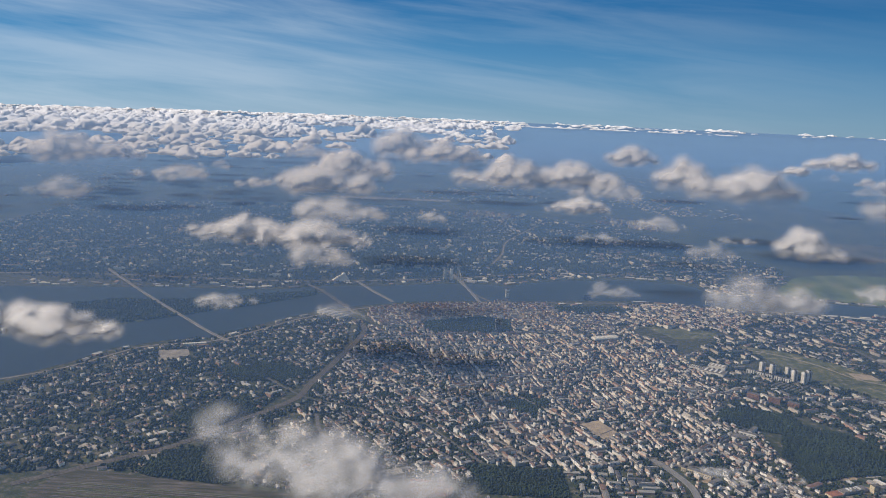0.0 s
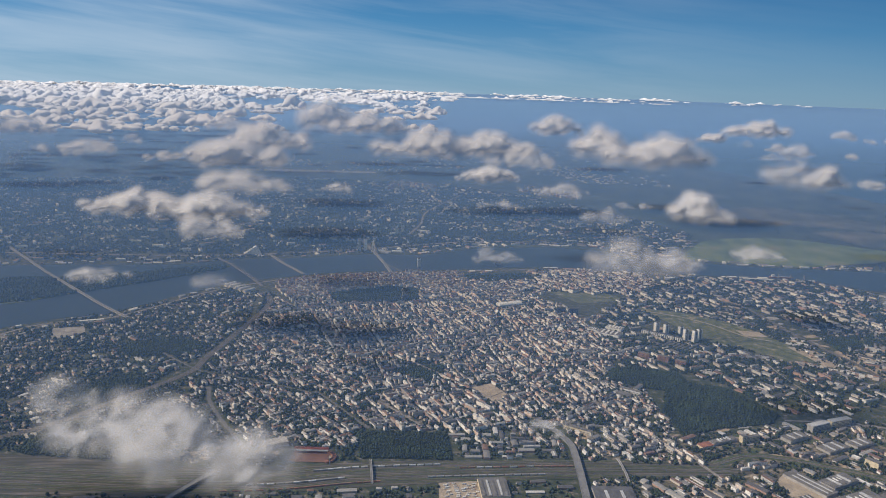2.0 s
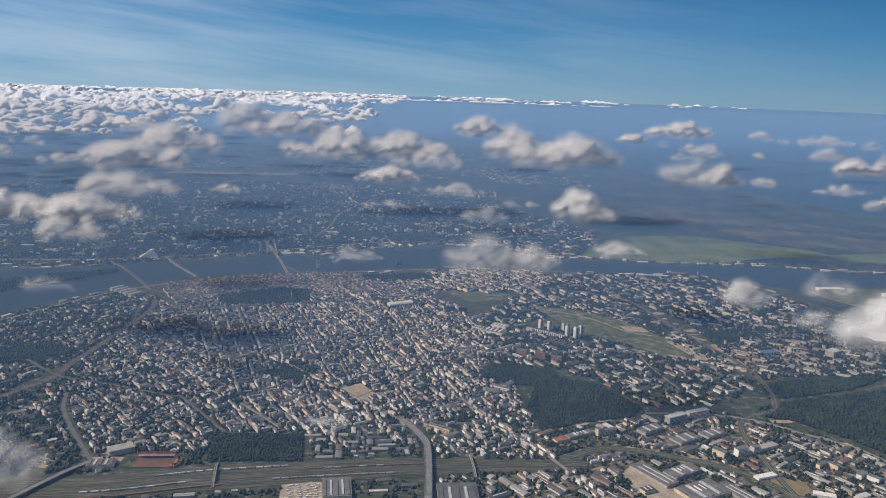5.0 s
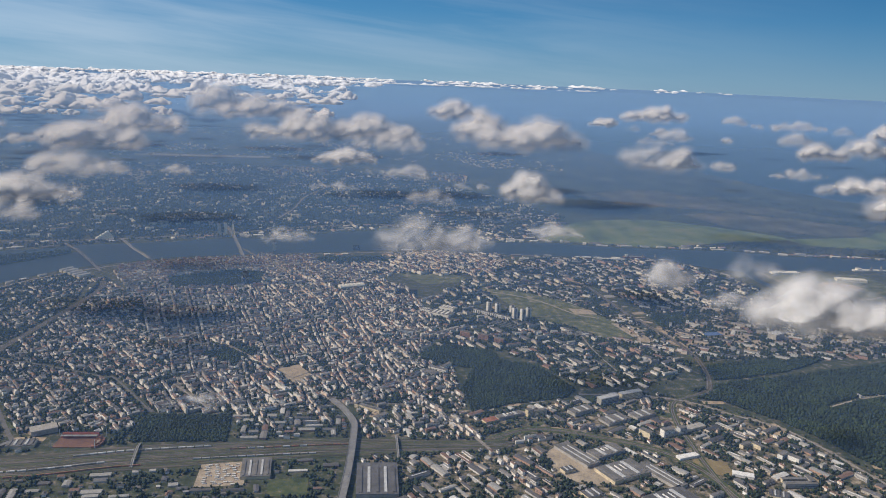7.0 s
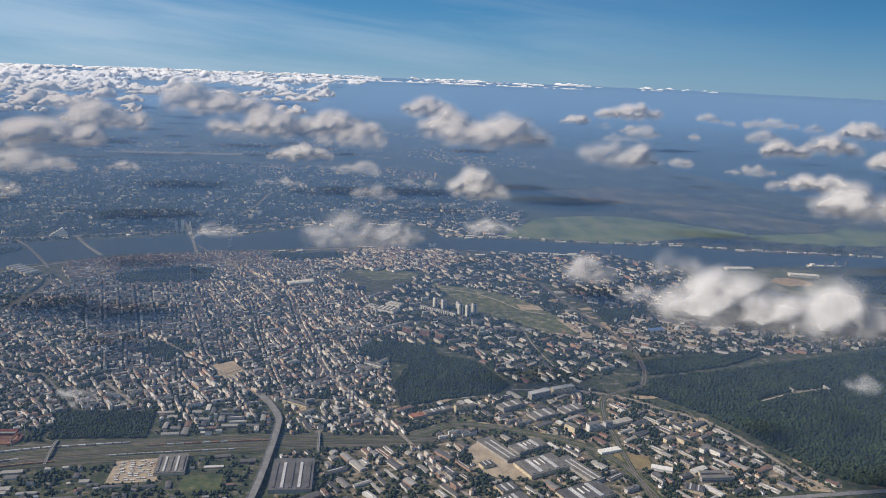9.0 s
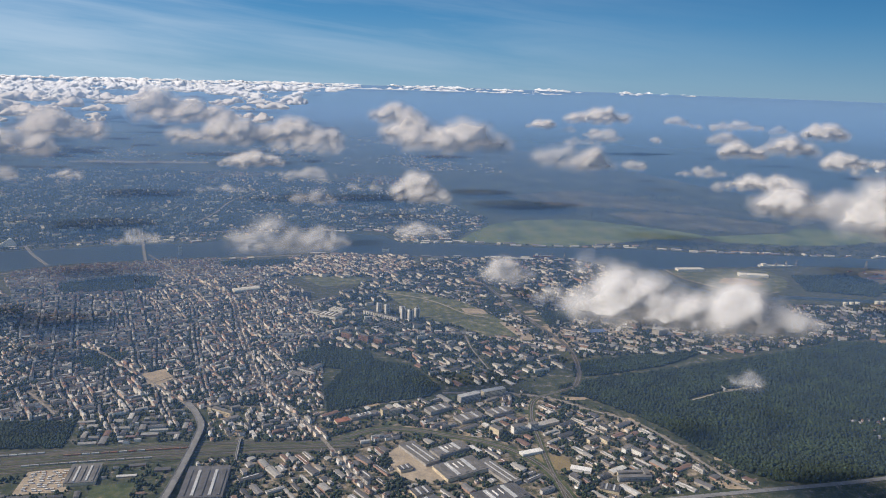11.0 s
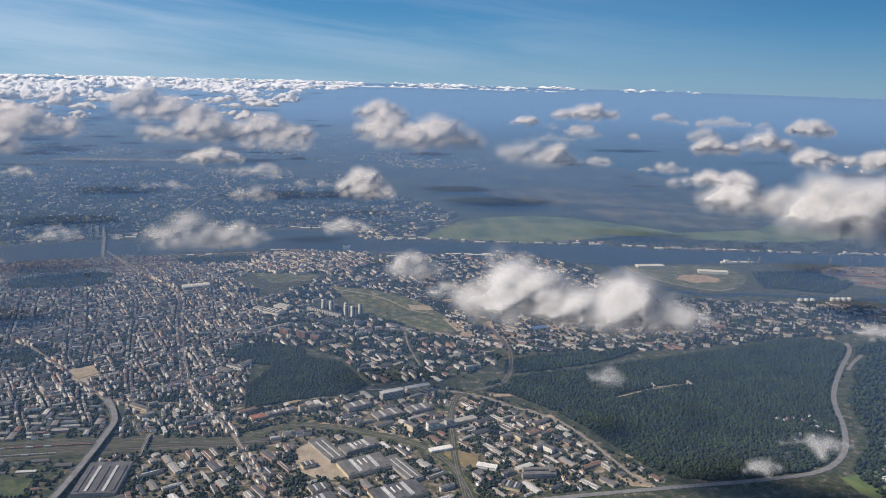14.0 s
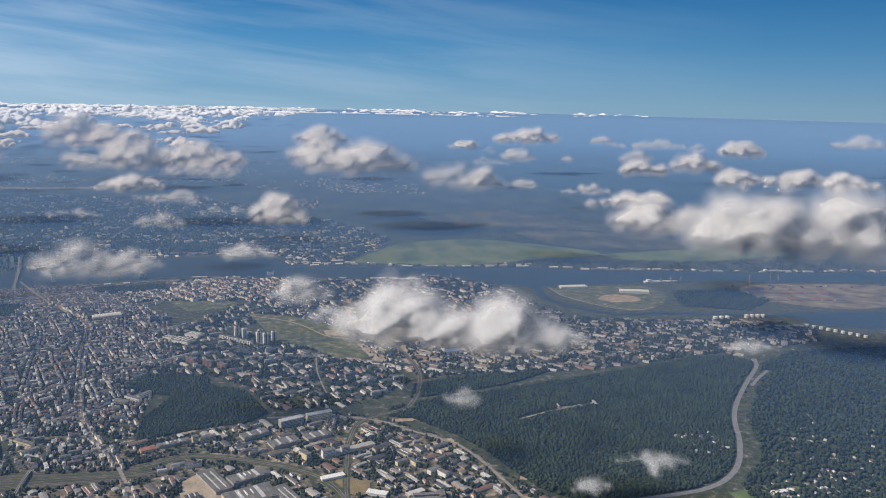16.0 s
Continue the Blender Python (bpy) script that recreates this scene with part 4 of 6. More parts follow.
for x, y, w, d, h, t, m, label in ((-12.0, 184.5, 6.2, 3.4, 1.3, 0.5, concrete, "sports hall with a pale flat roof"), (-14.6, 177.5, 6.5, 3.6, 0.7, 0.1, grey_felt, "low grey training hall"),
                                   (69.5, 159, 9.6, 14.5, 0.9, 0.0, dark_felt, "huge dark-roofed factory hall"), (41.8, 164.7, 6.8, 9.0, 0.8, 0.08, grey_felt, "big grey-roofed depot hall"),
                                   (119.5, 170.5, 4.2, 12.5, 0.8, 0.5, grey_felt, "long grey-roofed factory hall"), (127.5, 172, 9.5, 4.5, 0.8, 0.5, grey_felt, "grey factory hall with roof lights"),
                                   (128.5, 162, 11.5, 7.5, 0.9, 0.42, grey_felt, "broad factory hall with bright roof lights"), (137.5, 160, 3.6, 13, 0.8, 0.48, grey_felt, "long narrow factory wing"),
                                   (135.5, 149, 12, 7, 0.8, 0.42, dark_felt, "dark ribbed factory hall"), (115.2, 163, 3.2, 2.2, 0.8, 0.4, dark_felt, "small dark-roofed workshop on a yard"),
                                   (118, 152, 4.5, 3.5, 0.7, 0.4, dark_felt, "dark workshop on a yard"), (117.5, 146, 9, 5, 0.8, 0.42, dark_felt, "dark-roofed works hall with a flat roof"),
                                   (153.5, 184.5, 14, 2.2, 0.7, 0.42, concrete, "very long pale works hall"), (148, 169.5, 6, 1.8, 0.6, 0.3, white_paint, "white-roofed store with a flat roof"),
                                   (128, 196.5, 7.5, 3.4, 1.0, 0.5, grey_felt, "grey works block beside a wood"), (138, 203.2, 7, 2.0, 2.0, 0.45, grey_slab, "tall grey factory slab with window bands"), (146, 206.8, 7.5, 1.8, 1.9, 0.35, grey_slab, "tall grey factory slab with window bands"),
                                   (136, 191, 8, 4.5, 0.7, 0.45, grey_felt, "brown and grey works halls"), (145, 194, 7, 4, 0.8, 0.45, grey_felt, "grey ribbed works hall"), (107, 193.5, 8.5, 2.2, 0.7, 0.42, grey_felt, "long low store beside a wood"),
                                   (101, 190.5, 4, 2.4, 0.6, 0.42, rust, "red-roofed store with a flat roof"), (158, 160, 5, 2, 0.6, -0.4, white_paint, "white-roofed store beside a field"), (162, 150.5, 4.5, 3, 0.7, -0.45, dark_felt, "dark-roofed hall with a flat roof"),
                                   (197.5, 382.5, 15, 1.6, 0.7, -0.08, white_paint, "long white quay warehouse"), (309, 349.5, 14, 4.2, 1.1, -0.2, white_paint, "big white harbour warehouse"),
                                   (281, 361.5, 14, 4, 0.9, 0.05, white_paint, "white cargo halls on the spit"), (198, 264, 6.5, 3.2, 0.7, 0.2, blue_sheet, "blue-roofed store with a flat roof"), (222, 262, 5, 3.5, 2.2, 0.5, grey_slab, "pale concrete silo block"),
                                   (257.5, 148.6, 6.0, 1.3, 0.5, 0.12, white_paint, "long white farm hall beside the highway"), (-95.4, 281.2, 8.6, 1.2, 0.6, 0.42, white_paint, "long white riverside hall")):
    root = place("works_hall" if h < 1.6 else "factory_slab", (x, y), t, label, "hall" if h < 1.6 else "factory")
    solid("walls", root, w, d, h, white_paint if m is white_paint else (cream if rnd.random() < 0.4 else concrete))
    solid("roof", root, w + 0.1, d + 0.1, 0.1, m, z=h)
    if h < 1.6 and m in (grey_felt, dark_felt):
        n = 5
        for k in range(n):
            if w > d:
                solid("roof_ridge", root, w * 0.08, d * 0.85, 0.16, grey_slab if k % 2 else m, -w * 0.4 + w * 0.2 * k, 0, h + 0.1)
            else:
                solid("roof_ridge", root, w * 0.07, d * 0.8, 0.16, grey_slab if k % 2 else m, -w * 0.4 + w * 0.2 * k, -d * 0.05, h + 0.1)
        if w > 8 and w > d:
            for k in range(3):
                solid("roof_light", root, 0.28, d * 0.35, 0.2, white_paint, -w * 0.2 + w * 0.13 * k, d * 0.12, h + 0.1)
    if h >= 1.6:
        for k in range(4):
            solid("window_band", root, w * 0.95, d + 0.04, 0.12, dark_glass, z=0.25 + 0.42 * k)
    occupy(x, y, w + 0.8, d + 0.8, t)
# the clinic and institutes near the wood
for x, y, w, d, h, t, m, label in ((169.5, 154.5, 8.2, 1.4, 1.2, 0.0, concrete, "long pale clinic wing"), (169.5, 157.2, 6.5, 1.1, 0.9, 0.0, cream, "pale clinic wing with a flat roof"), (173.2, 156.5, 1.2, 3.6, 1.2, 0.0, concrete, "pale clinic wing with a flat roof"),
                                   (166, 175, 3.2, 1.2, 1.1, 0.5, cream, "cream institute house with a flat roof"), (169.2, 174.6, 1.2, 3.0, 1.1, 0.5, cream, "cream institute house with a flat roof"), (173.5, 169.5, 3.4, 1.4, 1.2, 0.6, white_paint, "white angular institute with a flat roof"),
                                   (175.5, 167.6, 1.3, 3.0, 1.2, 0.6, white_paint, "white angular institute with a flat roof"), (147.5, 181.8, 3.4, 1.8, 2.0, 0.3, white_paint, "white block of offices with a flat roof"), (152, 183, 2.2, 1.6, 2.0, 0.3, grey_slab, "grey block of offices with a flat roof"),
                                   (141.5, 181.5, 1.6, 3.6, 1.7, 0.6, cream, "cream block beside the railway"), (112.5, 194, 1.6, 1.4, 2.0, 0.42, cream, "cream corner house with flats"), (115.8, 195.0, 4.0, 1.2, 1.4, 0.42, cream, "cream row of flats"),
                                   (68.5, 197.5, 7.5, 1.3, 1.2, -0.62, cream, "yellow school wing with a flat roof"), (66.0, 200.5, 1.3, 3.6, 1.2, -0.62, cream, "yellow school wing with a flat roof"), (71.5, 192.8, 4.5, 1.4, 0.8, 0.7, white_paint, "white-roofed hall by the school"),
                                   (91, 226.5, 5.5, 1.2, 1.2, -0.62, white_paint, "white barracks wing with a flat roof"), (93.5, 229.5, 5.0, 1.2, 1.2, 0.9, white_paint, "white barracks wing with a flat roof"), (88.0, 224.5, 4.6, 2.4, 0.8, -0.62, concrete, "pale barracks hall with a flat roof"),
                                   (104, 260, 4.0, 1.3, 1.9, -0.62, brown_brick, "reddish brick block of flats"), (110, 257, 4.0, 1.3, 2.0, -0.62, brown_brick, "reddish brick block of flats"), (115, 253.5, 3.6, 1.3, 1.8, -0.62, brown_brick, "reddish brick block of flats"),
                                   (83, 262, 5.0, 1.3, 1.5, -0.2, white_paint, "long white office block with a flat roof")):
    root = place("institute", (x, y), t, label, "building")
    solid("walls", root, w, d, h, m)
    solid("roof", root, w + 0.1, d + 0.1, 0.1, grey_felt, z=h)
    for k in range(max(1, int(h / 0.4))):
        solid("window_band", root, w * 0.94, d + 0.03, 0.12, dark_glass, z=0.15 + 0.38 * k)
    occupy(x, y, w + 0.6, d + 0.6, t)

# ---- harbour ----
def tank(x, y, r, h):
    bm = bmesh.new()
    bmesh.ops.create_cone(bm, cap_ends=True, segments=14, radius1=r, radius2=r, depth=h, matrix=Matrix.Translation((0, 0, h / 2)))
    bmesh.ops.create_cone(bm, cap_ends=False, segments=14, radius1=r, radius2=0.02, depth=r * 0.25, matrix=Matrix.Translation((0, 0, h + r * 0.125)))
    me = bpy.data.meshes.new("shell")
    bm.to_mesh(me)
    bm.free()
    me.materials.append(white_paint)
    root = place("storage_tank", (x, y), 0.0, "round white steel oil tank", "storage tank", "oil tanks")
    part("shell", me, root)
    solid("ladder", root, 0.08, 0.08, h, steel, r + 0.03)
    occupy(x, y, 2.4 * r, 2.4 * r, 0)


for x in (326, 329, 332, 341.5, 344.2, 346.9, 349.6):
    tank(x, 301, 1.0, 0.9 if x < 335 else 1.3)
for k in range(9):
    tank(361 + 1.9 * k, 285.5 - 2.2 * k, 0.8, 1.0)


def crane(x, y, h, t):
    root = place("harbour_crane", (x, y), t, "slender grey slewing harbour crane", "crane", "harbour cranes")
    for sx in (-0.5, 0.5):
        for sy in (-0.5, 0.5):
            solid("leg", root, 0.16, 0.16, h * 0.35, steel, sx, sy)
    solid("platform", root, 1.3, 1.3, 0.2, steel, z=h * 0.35)
    solid("mast", root, 0.5, 0.5, h * 0.45, steel, z=h * 0.35 + 0.2)
    solid("cabin", root, 0.7, 0.9, 0.5, grey_slab, 0.2, 0, h * 0.5)
    a, b = Vector((0, 0, h * 0.6)), Vector((h * 0.4, 0, h))
    jib = part("jib", mesh_of("jib", *box_data(0.16, 0.16, (b - a).length), [steel]), root)
    jib.matrix_basis = Matrix.Translation(a) @ (b - a).to_track_quat("Z", "Y").to_matrix().to_4x4()


for x, y, h, t in ((383, 366, 3.4, 0.6), (396, 366, 4.0, 1.2), (400.5, 366, 3.4, 2.0), (345, 370, 2.6, 0.4), (333, 369, 2.4, 1.0), (339, 369.5, 2.6, 2.4), (215, 385, 2.0, 1.0), (222, 384.5, 2.2, 2.0), (209, 385.2, 2.0, 0.3)):
    crane(x, y, h * 1.5, t)


def ship(x, y, length, t, label, hull, deck):
    root = place("ship", (x, y), t, label, "ship", "moored ships")
    v, w = [], length * 0.075
    for z, k in ((0.1, 0.9), (0.75, 1.0)):
        v += [(-length / 2, -w * k, z), (length * 0.36 * k, -w * k, z), (length / 2 * k, 0, z), (length * 0.36 * k, w * k, z), (-length / 2, w * k, z)]
    part("hull", mesh_of("hull", v, [(0, 1, 6, 5), (1, 2, 7, 6), (2, 3, 8, 7), (3, 4, 9, 8), (4, 0, 5, 9), (5, 6, 7, 8, 9)], [hull]), root)
    solid("bridge_house", root, length * 0.12, w * 1.6, 0.9, white_paint, -length * 0.36, 0, 0.75)
    for k in range(4):
        solid("hatch", root, length * 0.11, w * 1.3, 0.16, deck, -length * 0.2 + length * 0.15 * k, 0, 0.75)
    solid("mast", root, 0.1, 0.1, 1.4, steel, length * 0.1, 0, 0.75)


ship(334, 370.5, 19, 0.0, "white ferry moored at the quay", white_paint, white_paint)
ship(212, 388.5, 12, -0.05, "rust-coloured cargo ship at the quay", rust, grey_slab)
ship(415, 393.5, 13, 0.1, "pale cargo ship across the river", grey_slab, white_paint)
for i in range(14):
    x, y = 372 + 6.2 * (i % 7) + rnd.uniform(-0.6, 0.6), (331 if i < 7 else 345) + rnd.uniform(-1, 1) - 0.6 * (i % 7)
    root = place("quay_shed", (x, y), -0.12, "low red-roofed cargo shed on the quay", "shed", "quay sheds")
    solid("walls", root, 5.2, 2.6, 0.6, concrete)
    bevel_roof("roof", root, 5.2, 2.6, 0.35, rust if i % 3 else grey_felt, 0.6)
for i in range(16):
    x, y = rnd.uniform(368, 455), rnd.uniform(350, 361)
    root = place("container_stack", (x, y), rnd.choice((0.0, 0.1)), "stack of rust and blue containers", "containers", "container stacks")
    for k in range(3):
        solid("container", root, 1.4, 0.35, 0.3 * rnd.choice((1, 2)), rnd.choice((rust, blue_sheet, white_paint, brown_brick)), 0, -0.45 + 0.45 * k, 0.09)
# memorial in the wood
root = place("memorial", (226, 208.6), 0.1, "pale stone memorial court in the wood", "memorial")
solid("court", root, 12, 2.6, 0.12, plain("worn_stone", (0.3, 0.27, 0.2), 0.9, 0.6, 0.2))
solid("gate", root, 0.6, 2.8, 0.8, concrete, -6.2)
solid("statue_wall", root, 0.6, 3.2, 0.8, concrete, 6.2)
occupy(226, 208.6, 14, 4.5, 0.1)

# ---- trains, lorries and cars ----
def train(offset, start, count, colours, label):
    """A string of wagons standing on one of the yard tracks."""
    root = None
    n = len(YARD_TRACKS)
    for i in range(count):
        k = start + i
        p, q = YARD_TRACKS[k % n], YARD_TRACKS[(k + 1) % n]
        d = (q - p) / np.linalg.norm(q - p)
        s = np.array((-d[1], d[0]))
        c = p + s * offset
        if root is None:
            root = place("train", (c[0], c[1]), 0.0, label, "train", "standing trains")
            origin = c
        part("wagon", mesh_of("wagon", *box_data(1.75, 0.26, 0.3, 0.16), [rnd.choice(colours)]), root, at=(c[0] - origin[0], c[1] - origin[1], 0), turn=math.atan2(d[1], d[0]))


train(3.4, 44, 16, [concrete, white_paint, grey_slab], "long pale train standing in the yard")
train(1.36, 62, 14, [rust, brown_brick, grey_slab], "rust-brown goods train in the yard")
train(-1.36, 36, 12, [concrete, white_paint], "pale passenger train in the yard")
train(-2.72, 58, 14, [grey_slab, concrete], "grey goods train in the yard")
train(-4.08, 34, 18, [rust, brown_brick], "brown goods train in the yard")
for i in range(44):
    x, y = 31 + (i % 4) * 2.1 + rnd.uniform(-0.7, 0.7), 158.2 + (i // 4) * 0.88 + rnd.uniform(-0.2, 0.2)
    root = place("lorry", (x, y), rnd.choice((0.05, 0.15)), "white lorry parked on pale gravel", "lorry", "parked lorries")
    solid("trailer", root, 0.85, 0.22, 0.22, white_paint, 0, 0, 0.12)
    solid("cab", root, 0.18, 0.2, 0.18, rnd.choice((white_paint, blue_sheet, rust)), 0.55, 0, 0.11)


def car(x, y, z, t, m):
    root = tagged(empty("car", (x, y, z), t), "small car on a street", "car", "cars")
    solid("body", root, 0.28, 0.12, 0.06, m, z=0.03)
    solid("cabin", root, 0.15, 0.11, 0.05, dark_glass, -0.01, 0, 0.09)


def traffic(points, n, z, lane, gap=1.0):
    line = curve(points, 0.7)
    for i in range(n):
        k = rnd.randrange(2, len(line) - 2)
        d = line[k + 1] - line[k]
        d = d / np.linalg.norm(d)
        s = np.array((-d[1], d[0])) * lane * rnd.choice((-1, 1))
        car(line[k][0] + s[0], line[k][1] + s[1], z, math.atan2(d[1], d[0]), rnd.choice((white_paint, grey_slab, dark_felt, rust, blue_sheet, concrete)))


traffic([(64.3, 183), (63.2, 167), (61.7, 152)], 14, 0.93, 0.45)
traffic([(77, 220), (85, 200), (91, 191), (97.5, 176), (103, 161), (108, 151)], 34, 0.135, 0.3)
traffic([(306, 237), (292, 221), (279, 205), (271, 193), (262, 175), (252, 161), (240, 153), (223, 150), (201, 148), (175, 145.5)], 40, 0.125, 0.6)
traffic([(131, 209), (148, 208), (162, 204), (172, 195), (182, 186)], 12, 0.095, 0.22)

# ---- the town: streets of houses, slabs and sheds ----
town_wall, slabs_wall, sheds_wall, old_town = Mass(), Mass(), Mass(), Mass()
COUNT = {"town_house": 0, "apartment_block": 0, "shed": 0}
SINGLE = lambda x, y: y < 214 and 52 < x < 215


def town_house(x, y, w, d, h, turn, hipped=True, kind="town_house"):
    """A rendered house with a pitched sheet roof and chimneys."""
    rise, inset = min(w, d) * rnd.uniform(0.2, 0.36), rnd.choice((0.0, min(w, d) * 0.5)) if hipped else 0.0
    long = w >= d
    rw, rd, rt = (w, d, turn) if long else (d, w, turn + math.pi / 2)
    if SINGLE(x, y) and COUNT[kind] < 290:
        COUNT[kind] += 1
        root = tagged(empty("town_house", (x, y, 0), rt), "small town house with pale walls and pitched sheet roof" if h < 0.7 else "rendered town house with a dark pitched sheet roof", "house", "town houses")
        part("walls", mesh_of("walls", *wall_data(rw, rd, h), [wall_one]), root)
        part("roof", mesh_of("roof", *roof_data(rw, rd, h, rise, inset), [roof_one]), root)
        for k in range(rnd.choice((1, 2))):
            part("chimney", mesh_of("chimney", *box_data(0.1, 0.1, 0.2, h + rise * 0.75, rnd.uniform(-0.3, 0.3) * rw, 0.08), [wall_one]), root)
        return
    town_wall.put(wall_data(rw, rd, h), (x, y), rt, 0)
    town_wall.put(roof_data(rw, rd, h, rise, inset), (x, y), rt, 1)


def apartment_block(x, y, w, d, h, turn):
    """A flat-roofed slab of flats with a parapet and a stair head."""
    if SINGLE(x, y) and COUNT["apartment_block"] < 150:
        COUNT["apartment_block"] += 1
        root = tagged(empty("apartment_block", (x, y, 0), turn), "flat-roofed pale panel block of flats", "apartment block", "blocks of flats")
        part("walls", mesh_of("walls", *wall_data(w, d, h), [block_one]), root)
        part("roof", mesh_of("roof", *flat_roof_data(w, d, h), [shed_one]), root)
        for k in range(1, max(2, int(h / 0.22))):
            v, f = box_data(w * 0.92, d + 0.02, 0.07, k * 0.2)
            part("window_band", mesh_of("window_band", v, f, [dark_glass]), root)
        return
    slabs_wall.put(wall_data(w, d, h), (x, y), turn, 0)
    slabs_wall.put(flat_roof_data(w, d, h), (x, y), turn, 1)


def shed(x, y, w, d, h, turn):
    """A long low works hall with a shallow roof and roof lights."""
    if SINGLE(x, y) and COUNT["shed"] < 150:
        COUNT["shed"] += 1
        root = tagged(empty("shed", (x, y, 0), turn), "long low works shed with a sheet roof", "shed", "works sheds")
        part("walls", mesh_of("walls", *wall_data(w, d, h), [block_one]), root)
        part("roof", mesh_of("roof", *roof_data(w, d, h, d * 0.1, 0.0), [shed_one]), root)
        if rnd.random() < 0.4:
            part("roof_light", mesh_of("roof_light", *box_data(w * 0.7, d * 0.12, d * 0.06, h + d * 0.08), [white_paint]), root)
        return
    sheds_wall.put(wall_data(w, d, h), (x, y), turn, 0)
    sheds_wall.put(roof_data(w, d, h, d * 0.1, 0.0), (x, y), turn, 1)


def grid_town(poly, turn, bw, bd, street, density, heights, width=(0.9, 2.0), maker=town_house, inner=0.5):
    """Closed blocks round yards on a street grid that is turned by an angle."""
    xs, ys = [p[0] for p in poly], [p[1] for p in poly]
    cx, cy, rad = (min(xs) + max(xs)) / 2, (min(ys) + max(ys)) / 2, math.hypot(max(xs) - min(xs), max(ys) - min(ys)) / 2
    c, s = math.cos(turn), math.sin(turn)
    nu, nv = int(rad / (bw + street)) + 1, int(rad / (bd + street)) + 1
    for iu in range(-nu, nu + 1):
        for iv in range(-nv, nv + 1):
            ju, jv = iu * (bw + street) + rnd.uniform(-0.3, 0.3), iv * (bd + street) + rnd.uniform(-0.3, 0.3)
            bx, by = cx + c * ju - s * jv, cy + s * ju + c * jv
            if not inside(poly, bx, by):
                continue
            local = turn + rnd.uniform(-0.05, 0.05)
            tall = rnd.uniform(*heights)
            lc, ls = math.cos(local), math.sin(local)
            lots = []
            for side in range(4):
                span, half = (bw, bd / 2) if side % 2 == 0 else (bd - 1.9, bw / 2)
                u = -span / 2
                while u < span / 2 - 0.5:
                    w = min(rnd.uniform(*width), span / 2 - u)
                    d = rnd.uniform(0.65, 0.95)
                    lots.append((side, u + w / 2, half - d / 2, w * 0.97, d))
                    u += w
            built = []
            for side, u, off, w, d in lots:
                if rnd.random() > density:
                    continue
                a = (0, math.pi / 2, math.pi, -math.pi / 2)[side]
                px, py = math.cos(a) * u + math.sin(a) * off, math.sin(a) * u - math.cos(a) * off
                x, y = bx + lc * px - ls * py, by + ls * px + lc * py
                if fits(x, y, w, d, local + a):
                    if maker is town_house and w > 1.5 and rnd.random() < 0.35:
                        apartment_block(x, y, w, d, tall * rnd.uniform(0.7, 1.35), local + a)
                    elif maker is town_house:
                        town_house(x, y, w, d, tall * rnd.choice((1, 1, 1.1, 0.8, 1.25, 0.6, 0.5)), local + a, False)
                    else:
                        maker(x, y, w, d, rnd.uniform(*heights), local + a)
                    built.append((x, y, w, d, local + a))
            for lot in built:     # neighbours share their gable walls
                occupy(*lot)
            for k in range(int(bw * bd * 0.1 * inner * 2)):
                px, py = rnd.uniform(-0.3, 0.3) * bw, rnd.uniform(-0.3, 0.3) * bd
                x, y = bx + lc * px - ls * py, by + ls * px + lc * py
                w, d = rnd.uniform(0.7, 1.6), rnd.uniform(0.5, 0.8)
                if fits(x, y, w, d, local):
                    maker(x, y, w, d, rnd.uniform(*heights) * 0.75, local + rnd.choice((0, math.pi / 2)))
                    occupy(x, y, w, d, local)


def loose_town(poly, n, turn, maker, w, d, h, spread=0.15, cluster=0.0):
    """Free-standing buildings set roughly along one direction."""
    xs, ys = [p[0] for p in poly], [p[1] for p in poly]
    for k in range(n):
        x, y = rnd.uniform(min(xs), max(xs)), rnd.uniform(min(ys), max(ys))
        if cluster and noise.noise(Vector((x * cluster, y * cluster, 3.0))) + 0.5 * noise.noise(Vector((x * cluster * 3, y * cluster * 3, 9.0))) < rnd.uniform(-0.1, 0.45):
            continue
        a, b = rnd.uniform(*w), rnd.uniform(*d)
        t = turn + rnd.choice((0, 0, math.pi / 2)) + rnd.uniform(-spread, spread)
        if inside(poly, x, y) and fits(x, y, a, b, t):
            maker(x, y, a, b, rnd.uniform(*h), t)
            occupy(x, y, a + 0.15, b + 0.15, t)


def terrace(points, gap, heights, keep=0.93, depth=(0.6, 0.85), width=(0.9, 2.6)):
    """Rows of joined street houses on both sides of a street."""
    line = curve(points, 0.25)
    for side in (-1, 1):
        i, n = 0, len(line)
        while i < n - 12:
            w = rnd.uniform(*width)
            k = min(n - 1, i + max(2, int(w / 0.25)))
            a, b = line[i], line[k]
            i = k
            if rnd.random() > keep:
                continue
            d = (b - a) / (np.linalg.norm(b - a) + 1e-9)
            deep = rnd.uniform(*depth)
            x, y = (a + b) / 2 + np.array((-d[1], d[0])) * side * (gap + deep / 2)
            turn, w = math.atan2(d[1], d[0]), np.linalg.norm(b - a) * 0.99
            out = np.array((-d[1], d[0])) * side * 0.45
            if fits(x + out[0], y + out[1], w * 0.85, deep * 0.5, turn):
                if rnd.random() < 0.3:
                    apartment_block(x, y, w, deep, rnd.uniform(*heights), turn)
                else:
                    town_house(x, y, w, deep, rnd.uniform(*heights), turn, False)
                occupy(x, y, w, deep, turn)


